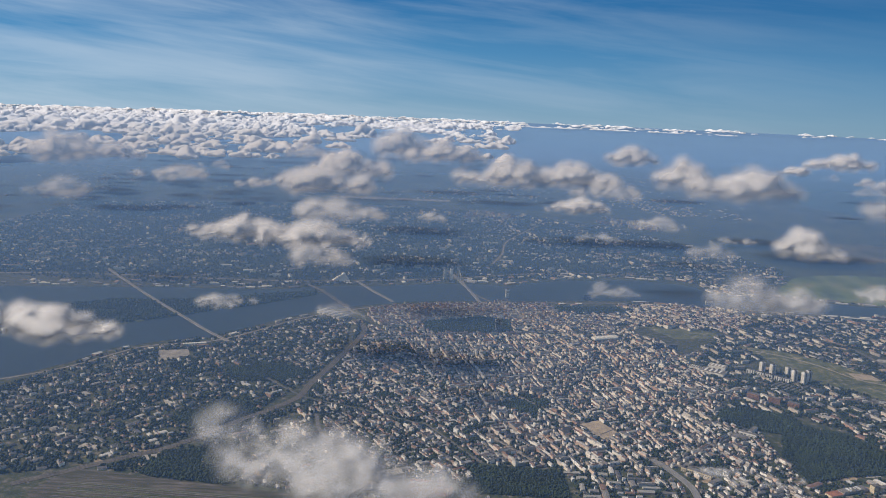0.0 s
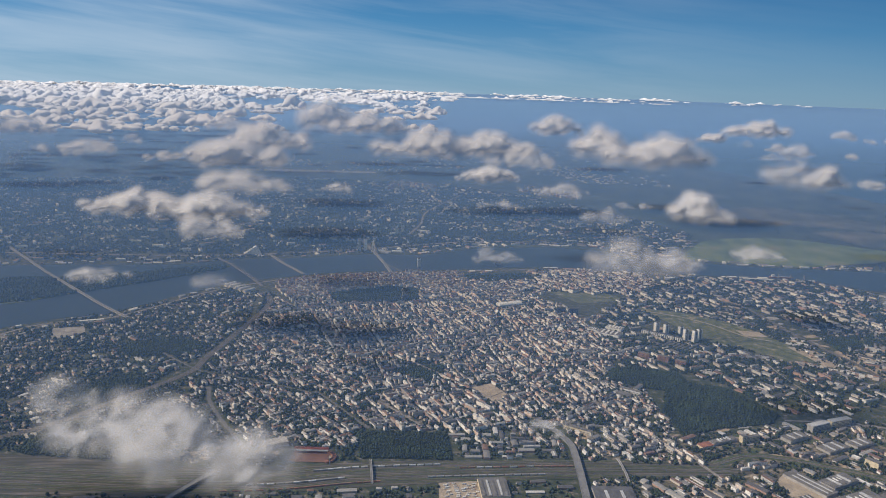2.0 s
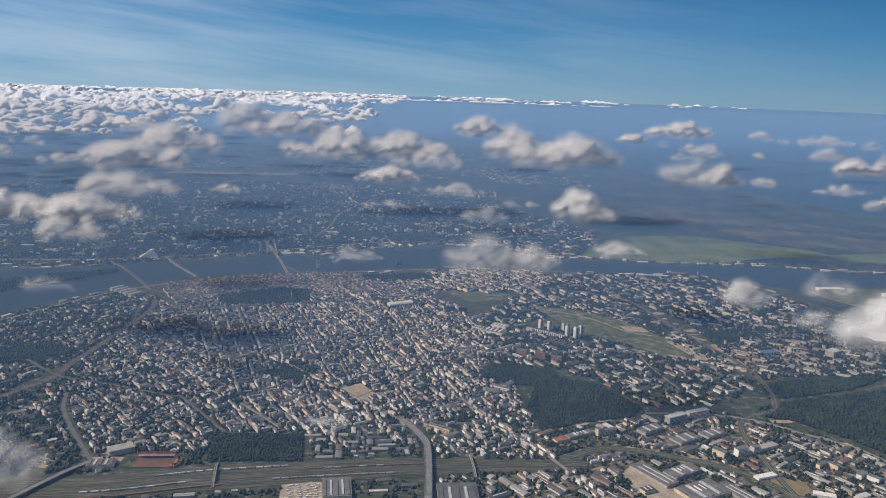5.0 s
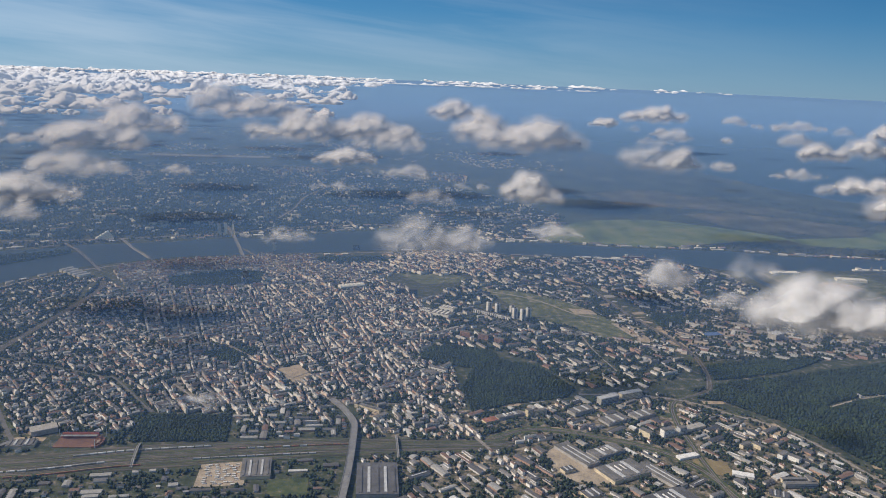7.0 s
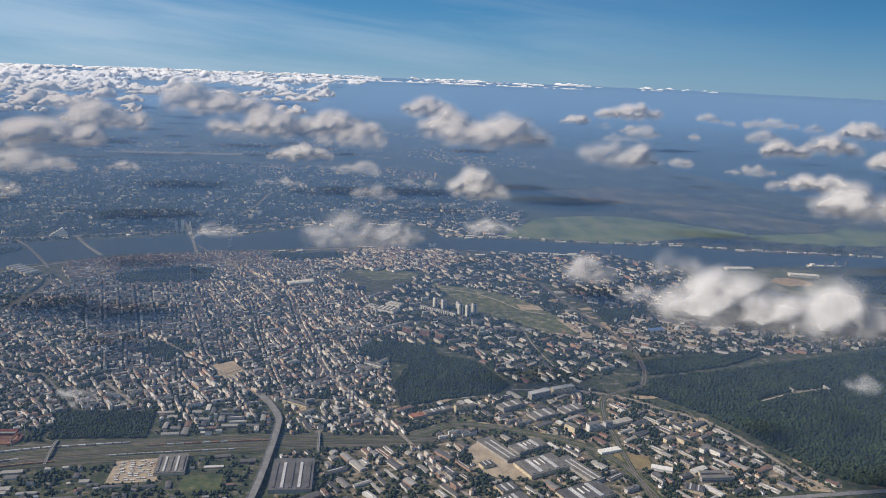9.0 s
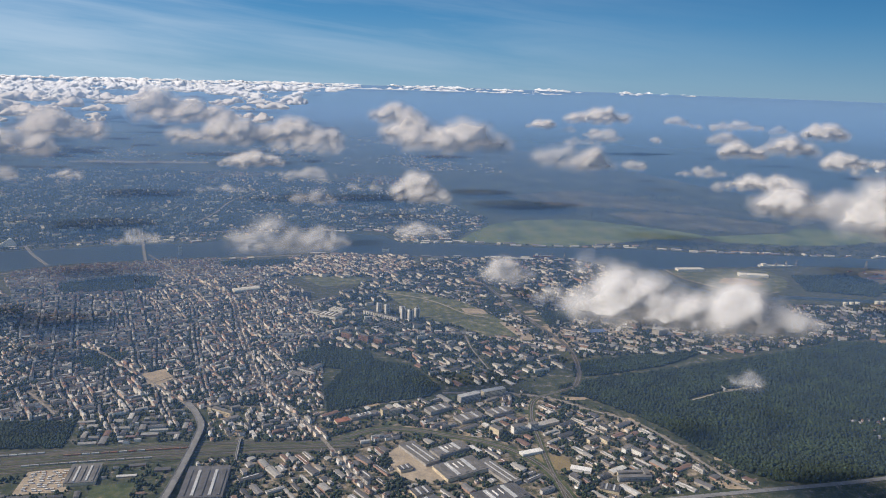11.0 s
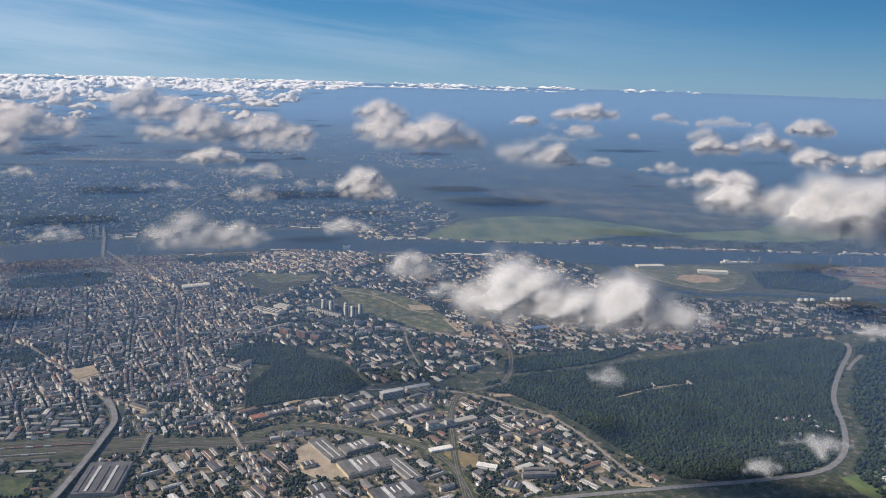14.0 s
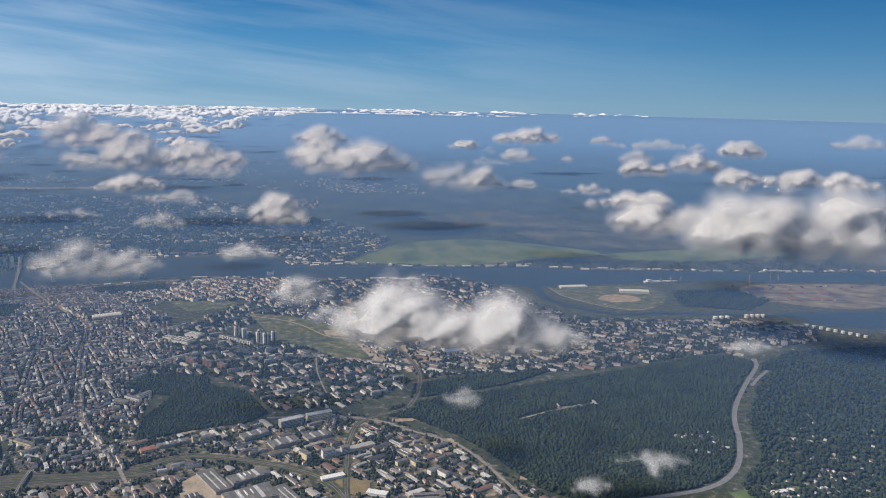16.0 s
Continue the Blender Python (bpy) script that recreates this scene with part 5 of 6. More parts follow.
GRID = math.atan2(-0.92, 0.38)
CENTRE = [(-30, 325), (-20, 300), (-5, 262), (10, 240), (9, 215), (9, 196), (33, 196), (58, 203), (84, 202), (92, 225), (84, 240), (96, 262), (92, 285), (82, 325), (70, 345), (30, 340), (0, 335)]
OLD = [(-42, 350), (-20, 363), (8, 372), (44, 380), (46, 364), (20, 354), (-24, 342), (-34, 338)]
HARBOUR = [(50, 362), (82, 366), (84, 388), (112, 390), (140, 386), (140, 360), (118, 345), (84, 345), (70, 346)]
WEST = [(-40, 330), (-20, 300), (-5, 262), (10, 240), (10, 196), (8, 182), (-24, 184), (-40, 205), (-44, 240), (-38, 280)]
SOUTH = [(-140, 225), (-120, 268), (-86, 300), (-60, 334), (-44, 332), (-40, 290), (-46, 250), (-58, 216), (-80, 186), (-110, 170), (-150, 190)]
NORTH = [(86, 240), (98, 262), (94, 300), (120, 345), (160, 385), (225, 382), (245, 362), (252, 330), (205, 300), (182, 300), (172, 330), (160, 330), (150, 320), (128, 312), (112, 296), (130, 290), (150, 272), (172, 250), (178, 235), (160, 216), (133, 214), (124, 234), (110, 248)]
EAST = [(180, 236), (182, 300), (205, 300), (252, 326), (262, 308), (290, 300), (340, 298), (364, 284), (352, 264), (320, 256), (290, 252), (255, 242), (230, 240), (205, 240)]
NEAR = [(64, 178), (86, 198), (96, 196), (112, 200), (128, 204), (150, 211), (163, 206), (178, 193), (187, 180), (192, 166), (200, 151), (170, 147), (120, 138), (90, 126), (64, 126), (66, 170)]
YARDS = [(-60, 158), (14, 164), (60, 170), (60, 126), (-60, 126)]

terrace(MAIN[1:], 0.6, (0.75, 1.3))
terrace([(17.5, 254), (35, 234), (46, 220), (57, 205)], 0.65, (0.7, 1.2))
for pts in CROSS:
    terrace(pts, 0.5, (0.65, 1.15), 0.85)
for k in (-6.1, -4, -2.3, 2, 4.2):      # streets beside the main street
    if k:
        sx = 6.6 * k + rnd.uniform(-0.8, 0.8)
        pts = [(x + sx, y + 0.42 * sx + rnd.uniform(-3, 3)) for x, y in MAIN[1:7]]
        pts = [p for p in pts if p[1] < 345]
        if len(pts) > 2:
            terrace(pts, 0.4, (0.65, 1.2), 0.8 - 0.03 * abs(k))
grid_town(OLD, 0.3, 3.2, 2.6, 0.5, 0.95, (0.7, 1.2), (0.7, 1.4), lambda *a: (old_town.put(wall_data(a[2], a[3], a[4]), a[:2], a[5], 0), old_town.put(roof_data(max(a[2:4]), min(a[2:4]), a[4], 0.5, 0.2), a[:2], a[5] + (0 if a[2] >= a[3] else math.pi / 2), 1)), 1.0)
MIDDLE = [(-36, 337), (-24, 343), (20, 355), (47, 366), (72, 352), (70, 338), (30, 334), (0, 330), (-30, 320)]
grid_town(MIDDLE, 0.45, 5.0, 3.6, 0.6, 0.95, (0.7, 1.2), (0.9, 3.0), inner=2.0)
CENTRE_PARTS = [(CENTRE[:5] + [(40, 240), (34, 290), (20, 336)], GRID - 0.12), ([(40, 240), (10, 240)] + CENTRE[4:8] + [(66, 232)], GRID + 0.1), (CENTRE[8:15] + [(20, 336), (34, 290), (40, 240), (66, 232)], GRID)]
for quarter, turn in CENTRE_PARTS:
    grid_town(quarter, turn, 7.4, 5.2, 0.75, 0.9, (0.8, 1.3), (1.0, 4.0), inner=1.2)
grid_town(CENTRE, GRID + 0.05, 5.0, 4.0, 0.7, 0.6, (0.5, 1.0), (1.0, 3.0), inner=1.5)
grid_town(HARBOUR, GRID + 0.3, 6.4, 5.2, 1.0, 0.85, (0.7, 1.3), (0.9, 2.8), inner=1.6)
grid_town(WEST, GRID + 0.25, 6.0, 4.8, 0.8, 0.72, (0.45, 1.1), (0.8, 2.6), inner=1.6)
LEFT_NEAR = [(-115, 168), (-82, 186), (-58, 215), (-44, 240), (-38, 210), (-22, 184), (8, 182), (12, 178), (-20, 173), (-90, 179)]
PARKSIDE = [(33.5, 180), (33.5, 196), (57, 204), (62, 200), (63, 181)]
BY_MAIN = [(65.5, 181), (65.5, 199), (84, 202), (97, 180)]
BY_WOOD = [(79, 216), (84, 236), (96, 231), (95, 212), (96, 197), (87, 200)]
COMMON_EDGE = [(138, 314), (158, 332), (168, 328), (172, 298), (180, 262), (176, 248), (160, 268), (150, 282), (162, 292)]
loose_town(COMMON_EDGE, 200, -1.0, shed, (1.6, 4.5), (0.8, 1.6), (0.3, 0.55), 0.15)
loose_town(COMMON_EDGE, 160, -1.0, town_house, (0.7, 1.8), (0.6, 0.9), (0.35, 0.7), 0.2)
loose_town(LEFT_NEAR, 160, 0.5, shed, (2.0, 4.5), (0.9, 1.6), (0.3, 0.6), 0.1)
loose_town(LEFT_NEAR, 500, 0.5, town_house, (0.8, 1.8), (0.6, 0.9), (0.35, 0.8))
loose_town(PARKSIDE, 110, 0.03, shed, (2.0, 4.5), (0.9, 1.7), (0.4, 0.7), 0.04)
loose_town(PARKSIDE, 160, 0.03, town_house, (0.8, 1.8), (0.6, 0.9), (0.4, 0.9), 0.05)
loose_town(BY_MAIN, 60, GRID, apartment_block, (2.0, 4.0), (0.8, 1.0), (0.8, 1.3), 0.05)
loose_town(BY_MAIN, 240, GRID, town_house, (0.8, 1.8), (0.6, 0.9), (0.4, 0.9), 0.05)
loose_town(BY_WOOD, 260, GRID, town_house, (0.7, 1.4), (0.6, 0.8), (0.35, 0.7), 0.1)
loose_town(SOUTH, 2200, 0.9, town_house, (0.8, 1.8), (0.6, 0.9), (0.35, 0.8))
loose_town(SOUTH, 300, 0.9, shed, (1.6, 4.0), (0.8, 1.6), (0.3, 0.5), 0.15)
loose_town(SOUTH, 220, 0.9, apartment_block, (2.2, 4.5), (0.7, 0.9), (0.7, 1.1), 0.1)
loose_town(NORTH, 700, GRID + 0.2, shed, (2.0, 5.0), (1.0, 2.2), (0.3, 0.6), 0.1)
loose_town(NORTH, 1500, GRID, apartment_block, (2.4, 6.0), (0.7, 0.9), (0.7, 1.25), 0.08)
loose_town(NORTH, 4600, GRID, town_house, (0.7, 3.0), (0.55, 1.0), (0.35, 0.9), 0.12, 0.07)
loose_town(EAST, 420, -0.6, shed, (2.0, 6.0), (1.0, 2.4), (0.3, 0.6), 0.1)
loose_town(EAST, 560, -0.5, apartment_block, (2.2, 5.6), (0.7, 0.9), (0.7, 1.15), 0.1)
loose_town(EAST, 2000, -0.5, town_house, (0.7, 1.8), (0.6, 0.9), (0.35, 0.7), 0.15, 0.07)
loose_town(NEAR, 1300, GRID + 0.15, shed, (1.2, 6.0), (0.7, 2.0), (0.3, 0.65), 0.08)
loose_town(NEAR, 160, GRID, apartment_block, (1.8, 4.0), (0.75, 1.0), (0.7, 1.1), 0.05)
loose_town(NEAR, 1800, GRID, town_house, (0.7, 1.6), (0.55, 0.9), (0.35, 0.75), 0.15, 0.08)
loose_town(YARDS, 260, 0.1, shed, (1.8, 5.0), (0.8, 1.6), (0.3, 0.5), 0.06)
loose_town(YARDS, 260, 0.1, town_house, (0.7, 1.5), (0.55, 0.9), (0.35, 0.7))
FAR_BANK = [(-310, 400), (-250, 372), (-180, 390), (-60, 405), (0, 425), (50, 450), (128, 452), (150, 425), (172, 432), (205, 500), (180, 560), (130, 640), (60, 700), (-80, 720), (-310, 640)]
suburb, quays = Mass(), Mass()


def far_house(x, y, w, d, h, turn):
    suburb.put(wall_data(w, d, h), (x, y), turn, 0)
    suburb.put(roof_data(w, d, h, d * 0.2, 0.0), (x, y), turn, 1)


def far_slab(x, y, w, d, h, turn):
    suburb.put(wall_data(w, d, h), (x, y), turn, 0)
    suburb.put(flat_roof_data(w, d, h), (x, y), turn, 1)


def quay_shed(x, y, w, d, h, turn):
    quays.put(wall_data(w, d, h), (x, y), turn, 0)
    quays.put(roof_data(w, d, h, d * 0.12, 0.0), (x, y), turn, 1)


def along(points, n, back, maker, w, d, h, spread=0.1):
    """Buildings strewn in a band behind a bank, in line with it."""
    line = curve(points, 1.0)
    for k in range(n):
        i = rnd.randrange(1, len(line) - 1)
        t = line[i + 1] - line[i - 1]
        t = t / np.linalg.norm(t)
        x, y = line[i] + np.array((-t[1], t[0])) * rnd.uniform(*back)
        a, b, turn = rnd.uniform(*w), rnd.uniform(*d), math.atan2(t[1], t[0]) + rnd.uniform(-spread, spread) + rnd.choice((0, 0, 0, math.pi / 2))
        if fits(x, y, a, b, turn):
            maker(x, y, a, b, rnd.uniform(*h), turn)
            occupy(x, y, a + 0.3, b + 0.3, turn)


along(WEST_BANK[6:15], 260, (-16, -1.5), quay_shed, (2.0, 7.0), (1.2, 2.6), (0.5, 0.9))
along(WEST_BANK[14:21], 130, (-14, -1.5), quay_shed, (1.5, 5.0), (1.0, 2.0), (0.5, 0.9))
along(WEST_BANK[1:7], 110, (-5, -1.0), quay_shed, (2.0, 6.0), (1.0, 2.2), (0.5, 0.8))
along(EAST_BANK[12:18], 150, (-14, -1.2), quay_shed, (2.0, 8.0), (1.1, 2.2), (0.5, 0.9))
along(EAST_BANK[3:9], 120, (-10, -1.5), quay_shed, (1.4, 4.0), (0.9, 1.8), (0.4, 0.7))
loose_town(FAR_BANK, 11000, 0.4, far_house, (0.7, 2.2), (0.6, 1.1), (0.35, 0.9), 0.8, 0.045)
loose_town(FAR_BANK, 3200, 0.3, far_slab, (2.0, 6.0), (0.8, 1.5), (0.7, 1.6), 0.3, 0.06)
for k in range(9000):     # villages on towards the horizon
    y = 1 / rnd.uniform(1 / 1300, 1 / 640)
    x = rnd.uniform(-0.7 * y, min(0.36 * y, 330 - 0.16 * (y - 640)))
    if (y > 752 or x < -312) and noise.noise(Vector((x * 0.012, y * 0.009, 5.0))) + 0.6 * noise.noise(Vector((x * 0.04, y * 0.03, 8.0))) > rnd.uniform(0.0, 0.5):
        far_house(x, y, rnd.uniform(0.9, 2.6), rnd.uniform(0.9, 1.5), rnd.uniform(0.4, 1.0), rnd.uniform(-0.5, 0.9))
loose_town([(100, 560), (200, 500), (195, 440), (150, 430), (120, 470), (80, 560)], 350, 0.5, shed, (2.5, 6), (1.5, 3), (0.4, 0.8), 0.2)
loose_town([(0, 660), (40, 660), (45, 700), (5, 705)], 120, 0.3, apartment_block, (2.5, 5.0), (0.9, 1.2), (1.4, 2.6), 0.1)
loose_town([(110, 670), (160, 640), (165, 690), (120, 710)], 120, 0.3, apartment_block, (2.5, 5.0), (0.9, 1.2), (1.4, 2.6), 0.1)

for x, y, t in HAMLET:
    town_house(x, y, rnd.uniform(0.6, 1.3), rnd.uniform(0.5, 0.8), rnd.uniform(0.3, 0.6), t)

suburb.done("suburb_houses", [far_wall, far_roof], "far white suburb houses and slabs in blue haze", "houses")
quays.done("quay_sheds", [block_mass, far_roof], "long pale warehouses along the river quays", "sheds")
town_wall.done("town_houses", [wall_mass, roof_mass], "closely built cream and brown town houses with sheet roofs", "houses")
slabs_wall.done("apartment_blocks", [block_mass, shed_mass], "pale flat-roofed blocks of flats among trees", "apartment blocks")
sheds_wall.done("works_sheds", [block_mass, shed_mass], "long low works sheds with grey roofs", "sheds")
old_town.done("old_town_houses", [wall_mass, old_roof], "tightly packed old town houses with red tile roofs", "houses")

# trees in yards, gardens and along streets
for nm, poly, step, keep, size, label in (
        ("yard_trees", CENTRE, 0.75, 0.85, 0.4, "dark trees in the yards of town blocks"),
        ("yard_trees", WEST, 0.75, 0.85, 0.42, "dark garden trees between old houses"),
        ("yard_trees", COMMON_EDGE, 1.0, 0.3, 0.42, "scattered bushes on the common"),
        ("bank_trees", ISLAND, 1.0, 0.75, 0.6, "dark trees on the river island"),
        ("yard_trees", LEFT_NEAR, 0.9, 0.5, 0.45, "dark trees beside the railway"),
        ("yard_trees", PARKSIDE, 0.9, 0.35, 0.4, "dark trees between stores and houses"),
        ("yard_trees", BY_MAIN, 0.85, 0.4, 0.4, "dark trees behind the main street"),
        ("yard_trees", BY_WOOD, 0.8, 0.5, 0.4, "garden trees beside a wood"),
        ("bank_trees", [(-300, 372), (-180, 372), (-90, 378), (-40, 400), (10, 418), (60, 440), (60, 470), (-20, 440), (-100, 410), (-300, 400)], 1.5, 0.35, 0.55, "dark trees along the far river bank"),
        ("bank_trees", [(172, 421), (240, 414), (310, 404), (400, 393), (480, 391), (480, 440), (400, 432), (340, 428), (300, 440), (240, 416), (200, 422)], 1.1, 0.18, 0.36, "dark trees along the meadow bank"),
        ("bank_trees", [(330, 450), (420, 485), (470, 520), (420, 600), (330, 650), (230, 610), (270, 505), (310, 480)], 1.6, 0.1, 0.4, "scattered dark hedges on the marsh"),
        ("yard_trees", SOUTH, 0.95, 0.5, 0.45, "dark garden trees between low houses"),
        ("yard_trees", NORTH, 0.85, 0.45, 0.45, "dark trees between blocks of flats"),
        ("yard_trees", EAST, 0.9, 0.45, 0.46, "dark trees between works and flats"),
        ("yard_trees", NEAR, 0.75, 0.36, 0.4, "dark trees between houses and sheds"),
        ("yard_trees", YARDS, 0.9, 0.35, 0.4, "dark scrub between railway sheds"),
        ("yard_trees", HARBOUR, 1.0, 0.4, 0.45, "dark trees near the river quays"),
        ("suburb_trees", FAR_BANK, 1.5, 0.42, 0.5, "dark trees covering the far suburb")):
    crowns(nm, fill(poly, step * 0.85, keep, 0.38 if nm == "yard_trees" else 0.2), size, label, leaf)

# ---- the plan is laid out on the land ----
# The town plan above is drawn on an old survey sheet; one projective map sets it on the ground.
SURVEY = Matrix(((1.04457, 0.00162, -3.57840), (-0.00562, 1.03735, 0.19530), (0.000131157, 0.0000207336, 1.0)))


def on_land(x, y):
    u, v, w = SURVEY @ Vector((x, y, 1.0))
    return u / w, v / w


def lay_vertices(me, off):
    """Sets the vertices of a mesh on the land; off: where its object stood on the sheet, and where it stands now."""
    n = len(me.vertices)
    co = np.empty(n * 3, np.float32)
    me.vertices.foreach_get("co", co)
    co = co.reshape(-1, 3).astype(float)
    p = np.c_[co[:, 0] + off[0][0], co[:, 1] + off[0][1], np.ones(n)] @ np.array(SURVEY).T
    co[:, :2] = p[:, :2] / p[:, 2:] - np.array(off[1])
    me.vertices.foreach_set("co", co.astype(np.float32).ravel())
    me.update()


for ob in [o for o in scene.objects if o.parent is None and o.type in ("MESH", "EMPTY") and o.name != "ground"]:
    old = (ob.location.x, ob.location.y)
    far_end = on_land(old[0] + math.cos(ob.rotation_euler.z), old[1] + math.sin(ob.rotation_euler.z))
    spot = on_land(*old)
    if ob.type == "MESH":
        for o in (ob, *ob.children_recursive):
            lay_vertices(o.data, ((0, 0), (0, 0)))
        continue
    ob.location.x, ob.location.y = spot
    if ob.get("category") in ("bridge", "train"):
        for o in ob.children_recursive:
            at = on_land(old[0] + o.location.x, old[1] + o.location.y)
            if o.location.length > 0.01:
                o.location.x, o.location.y = at[0] - spot[0], at[1] - spot[1]
            elif o.name.split(".")[0] != "cable":
                lay_vertices(o.data, (old, spot))
    else:
        ob.rotation_euler.z = math.atan2(far_end[1] - spot[1], far_end[0] - spot[0])

# ---- clouds ----
SPHERE = bmesh.new()
bmesh.ops.create_icosphere(SPHERE, subdivisions=2, radius=1.0)
SPHERE.verts.ensure_lookup_table()
SV, SF = np.array([v.co for v in SPHERE.verts]), np.array([[v.index for v in f.verts] for f in SPHERE.faces])
SPHERE.free()
BASE = 45.0     # height of the flat cloud feet


def heap(half, deep, rise, seed, rags, torn=False):
    """A heap cloud, flat below and puffed above: heaps on heaps of round puffs, to be melted into one skin."""
    g = random.Random(seed)
    lean, crest = g.uniform(-0.4, 0.4), g.uniform(0.55, 0.8)
    puffs = []
    for i in range(int((12 + half * 0.9) * (2.0 if torn else 1.0))):
        u = g.uniform(-1, 1)
        w = g.uniform(-1, 1) * math.sqrt(1 - u * u * 0.85)
        top = max(0.25, 1.0 - crest * abs(u - lean) ** 1.6) * (1 - 0.35 * w * w) * g.uniform(0.6, 1.0)
        r = min(rise * top * 0.55, max(half * 0.5, 0.5)) * (g.uniform(0.25, 0.7) if torn else 1.0)
        p = Vector((u * max(half - r, 0.1), w * max(deep - r * 0.8, 0.1), max(rise * top - r, 0.2 * r)))
        puffs.append((p, r))
        if p.z > r:
            puffs.append((Vector((p.x, p.y, p.z * 0.45)), r * 1.15))
        for k in range(5):
            d = Vector((g.gauss(0, 1), g.gauss(0, 1), abs(g.gauss(0.3, 0.8)))).normalized()
            puffs.append((p + d * r * g.uniform(0.7, 0.95), r * g.uniform(0.3, 0.55)))
    for i in range(rags):     # torn rags round the foot
        a = g.uniform(0, 2 * math.pi)
        puffs.append((Vector((math.cos(a) * half * g.uniform(0.85, 1.2), math.sin(a) * deep * g.uniform(0.85, 1.15), rise * g.uniform(0.0, 0.3))), rise * g.uniform(0.1, 0.26)))
    at, r = np.array([p for p, _ in puffs]), np.array([q for _, q in puffs])
    v = at[:, None] + SV[None] * r[:, None, None] * np.array((1.2, 1.15, 0.92))
    v[..., 2] = np.maximum(v[..., 2], 0.12 * v[..., 2] - 0.2 * r[:, None])
    f = SF[None] + (np.arange(len(puffs)) * len(SV))[:, None, None]
    return fast_mesh("core", v.reshape(-1, 3), f.reshape(-1, 3), CORE["dense"])


def melted(jobs):
    """Melts each heap of puffs into one soft skin."""
    obs = []
    for me, voxel, turns in jobs:
        ob = new("heap", me)
        re = ob.modifiers.new("melt", "REMESH")
        re.mode, re.voxel_size, re.use_smooth_shade = "VOXEL", voxel, True
        sm = ob.modifiers.new("soften", "SMOOTH")
        sm.factor, sm.iterations = 0.5, turns
        obs.append(ob)
    bpy.context.view_layer.update()
    dg = bpy.context.evaluated_depsgraph_get()
    skins = [bpy.data.meshes.new_from_object(ob.evaluated_get(dg)) for ob in obs]
    for ob in obs:
        me = ob.data
        bpy.data.objects.remove(ob)
        bpy.data.meshes.remove(me)
    return skins


def points_of(me):
    n = len(me.vertices)
    co, nr = np.empty(n * 3, np.float32), np.empty(n * 3, np.float32)
    me.vertices.foreach_get("co", co)
    me.vertices.foreach_get("normal", nr)
    return co.reshape(-1, 3), nr.reshape(-1, 3)


def dress(me, at, unit, rise, kind, label, seed):
    """A cloud: its dense heart, and skins of thinner and thinner mist round it."""
    co, nr = points_of(me)
    lump = np.array([noise.fractal(Vector(p * 0.3) + Vector((seed * 3.7, 0, 0)), 0.9, 2.1, 3) for p in co], np.float32)
    step = min(1.5, max(0.3, rise * 0.12))
    me.vertices.foreach_set("co", (co + nr * (lump * 0.55 - step * 0.9)[:, None]).ravel())
    me.materials.clear()
    me.materials.append(CORE[kind])
    me.polygons.foreach_set("use_smooth", [True] * len(me.polygons))
    me.update()
    root = tagged(new("cumulus_cloud", me), label, "cloud")
    root.location, root.scale = at, (unit,) * 3
    wide = 0.6 if kind == "dense" else 1.0
    wave = np.array([noise.noise(Vector(p * 0.16) + Vector((seed * 1.3, 0, 0))) for p in co], np.float32)
    for k in range(10):
        skin = me.copy()
        skin.vertices.foreach_set("co", (co + nr * (lump * 0.55 + step * (k * 0.42 - 0.7 + wide * wave))[:, None] * np.array((1, 1, 0.85))).ravel())
        skin.materials.clear()
        skin.materials.append(MIST[kind][k])
        skin.update()
        part("mist", skin, root)


# plan place, half width, half depth, height and thickness of each cloud
LAND_CLOUDS = [(-327, 634, 23, 12.7, 21.1, 0.8), (-290, 650, 17.9, 9.8, 11.8, 0.8), (-190, 500, 25, 13.8, 8.1, 0.5), (-185, 575, 10.8, 6, 7.6, 0.6), (-126, 470, 11.4, 6.2, 5.3, 0.4), (-154, 748, 17.7, 9.8, 12.3, 0.5), (-85, 577, 28, 15.5, 15.6, 0.9), (-82, 463, 25, 13.9, 15.2, 0.9), (-56, 354, 21, 11.7, 9.5, 0.6), (-18, 354, 8.3, 4.5, 4.8, 0.45), (-85, 291, 18.1, 10, 7.4, 0.85), (-53, 283, 18.5, 10.2, 8, 0.85), (-47, 250, 8.3, 4.6, 6.3, 0.6), (-71, 844, 19.6, 10.8, 28.9, 0.8), (-24, 767, 31, 16.9, 17.9, 0.9), (27, 559, 30, 16.5, 15.7, 0.95)]
LAND_MORE_CLOUDS = [(77, 562, 26, 14.5, 15.5, 0.9), (87, 488, 20, 11.2, 10.4, 0.4), (-212, 397, 14.6, 8.1, 9.5, 0.3)]
COAST_CLOUDS = [(60, 410, 14.8, 8.1, 7.4, 0.85), (92, 361, 8.6, 4.7, 5.8, 0.6), (171, 847, 22, 12.2, 18.2, 0.9), (164, 594, 19.7, 10.8, 18.3, 0.95), (182, 535, 31, 16.8, 18.5, 0.9), (307, 763, 16, 8.8, 9.3, 0.9), (417, 908, 34, 18.7, 17.1, 0.8), (332, 666, 9.8, 5.4, 6.1, 0.5), (319, 708, 6.9, 3.8, 6.1, 0.35), (228, 429, 12.1, 6.6, 13.4, 0.55), (247, 422, 7, 3.9, 12, 0.8), (268, 418, 9, 5, 5.4, 0.45), (324, 616, 11.9, 6.6, 9.8, 0.45), (359, 601, 7, 3.8, 4.5, 0.4), (493, 863, 12.1, 6.7, 10.1, 0.45), (526, 795, 36, 20, 10.5, 0.55)]
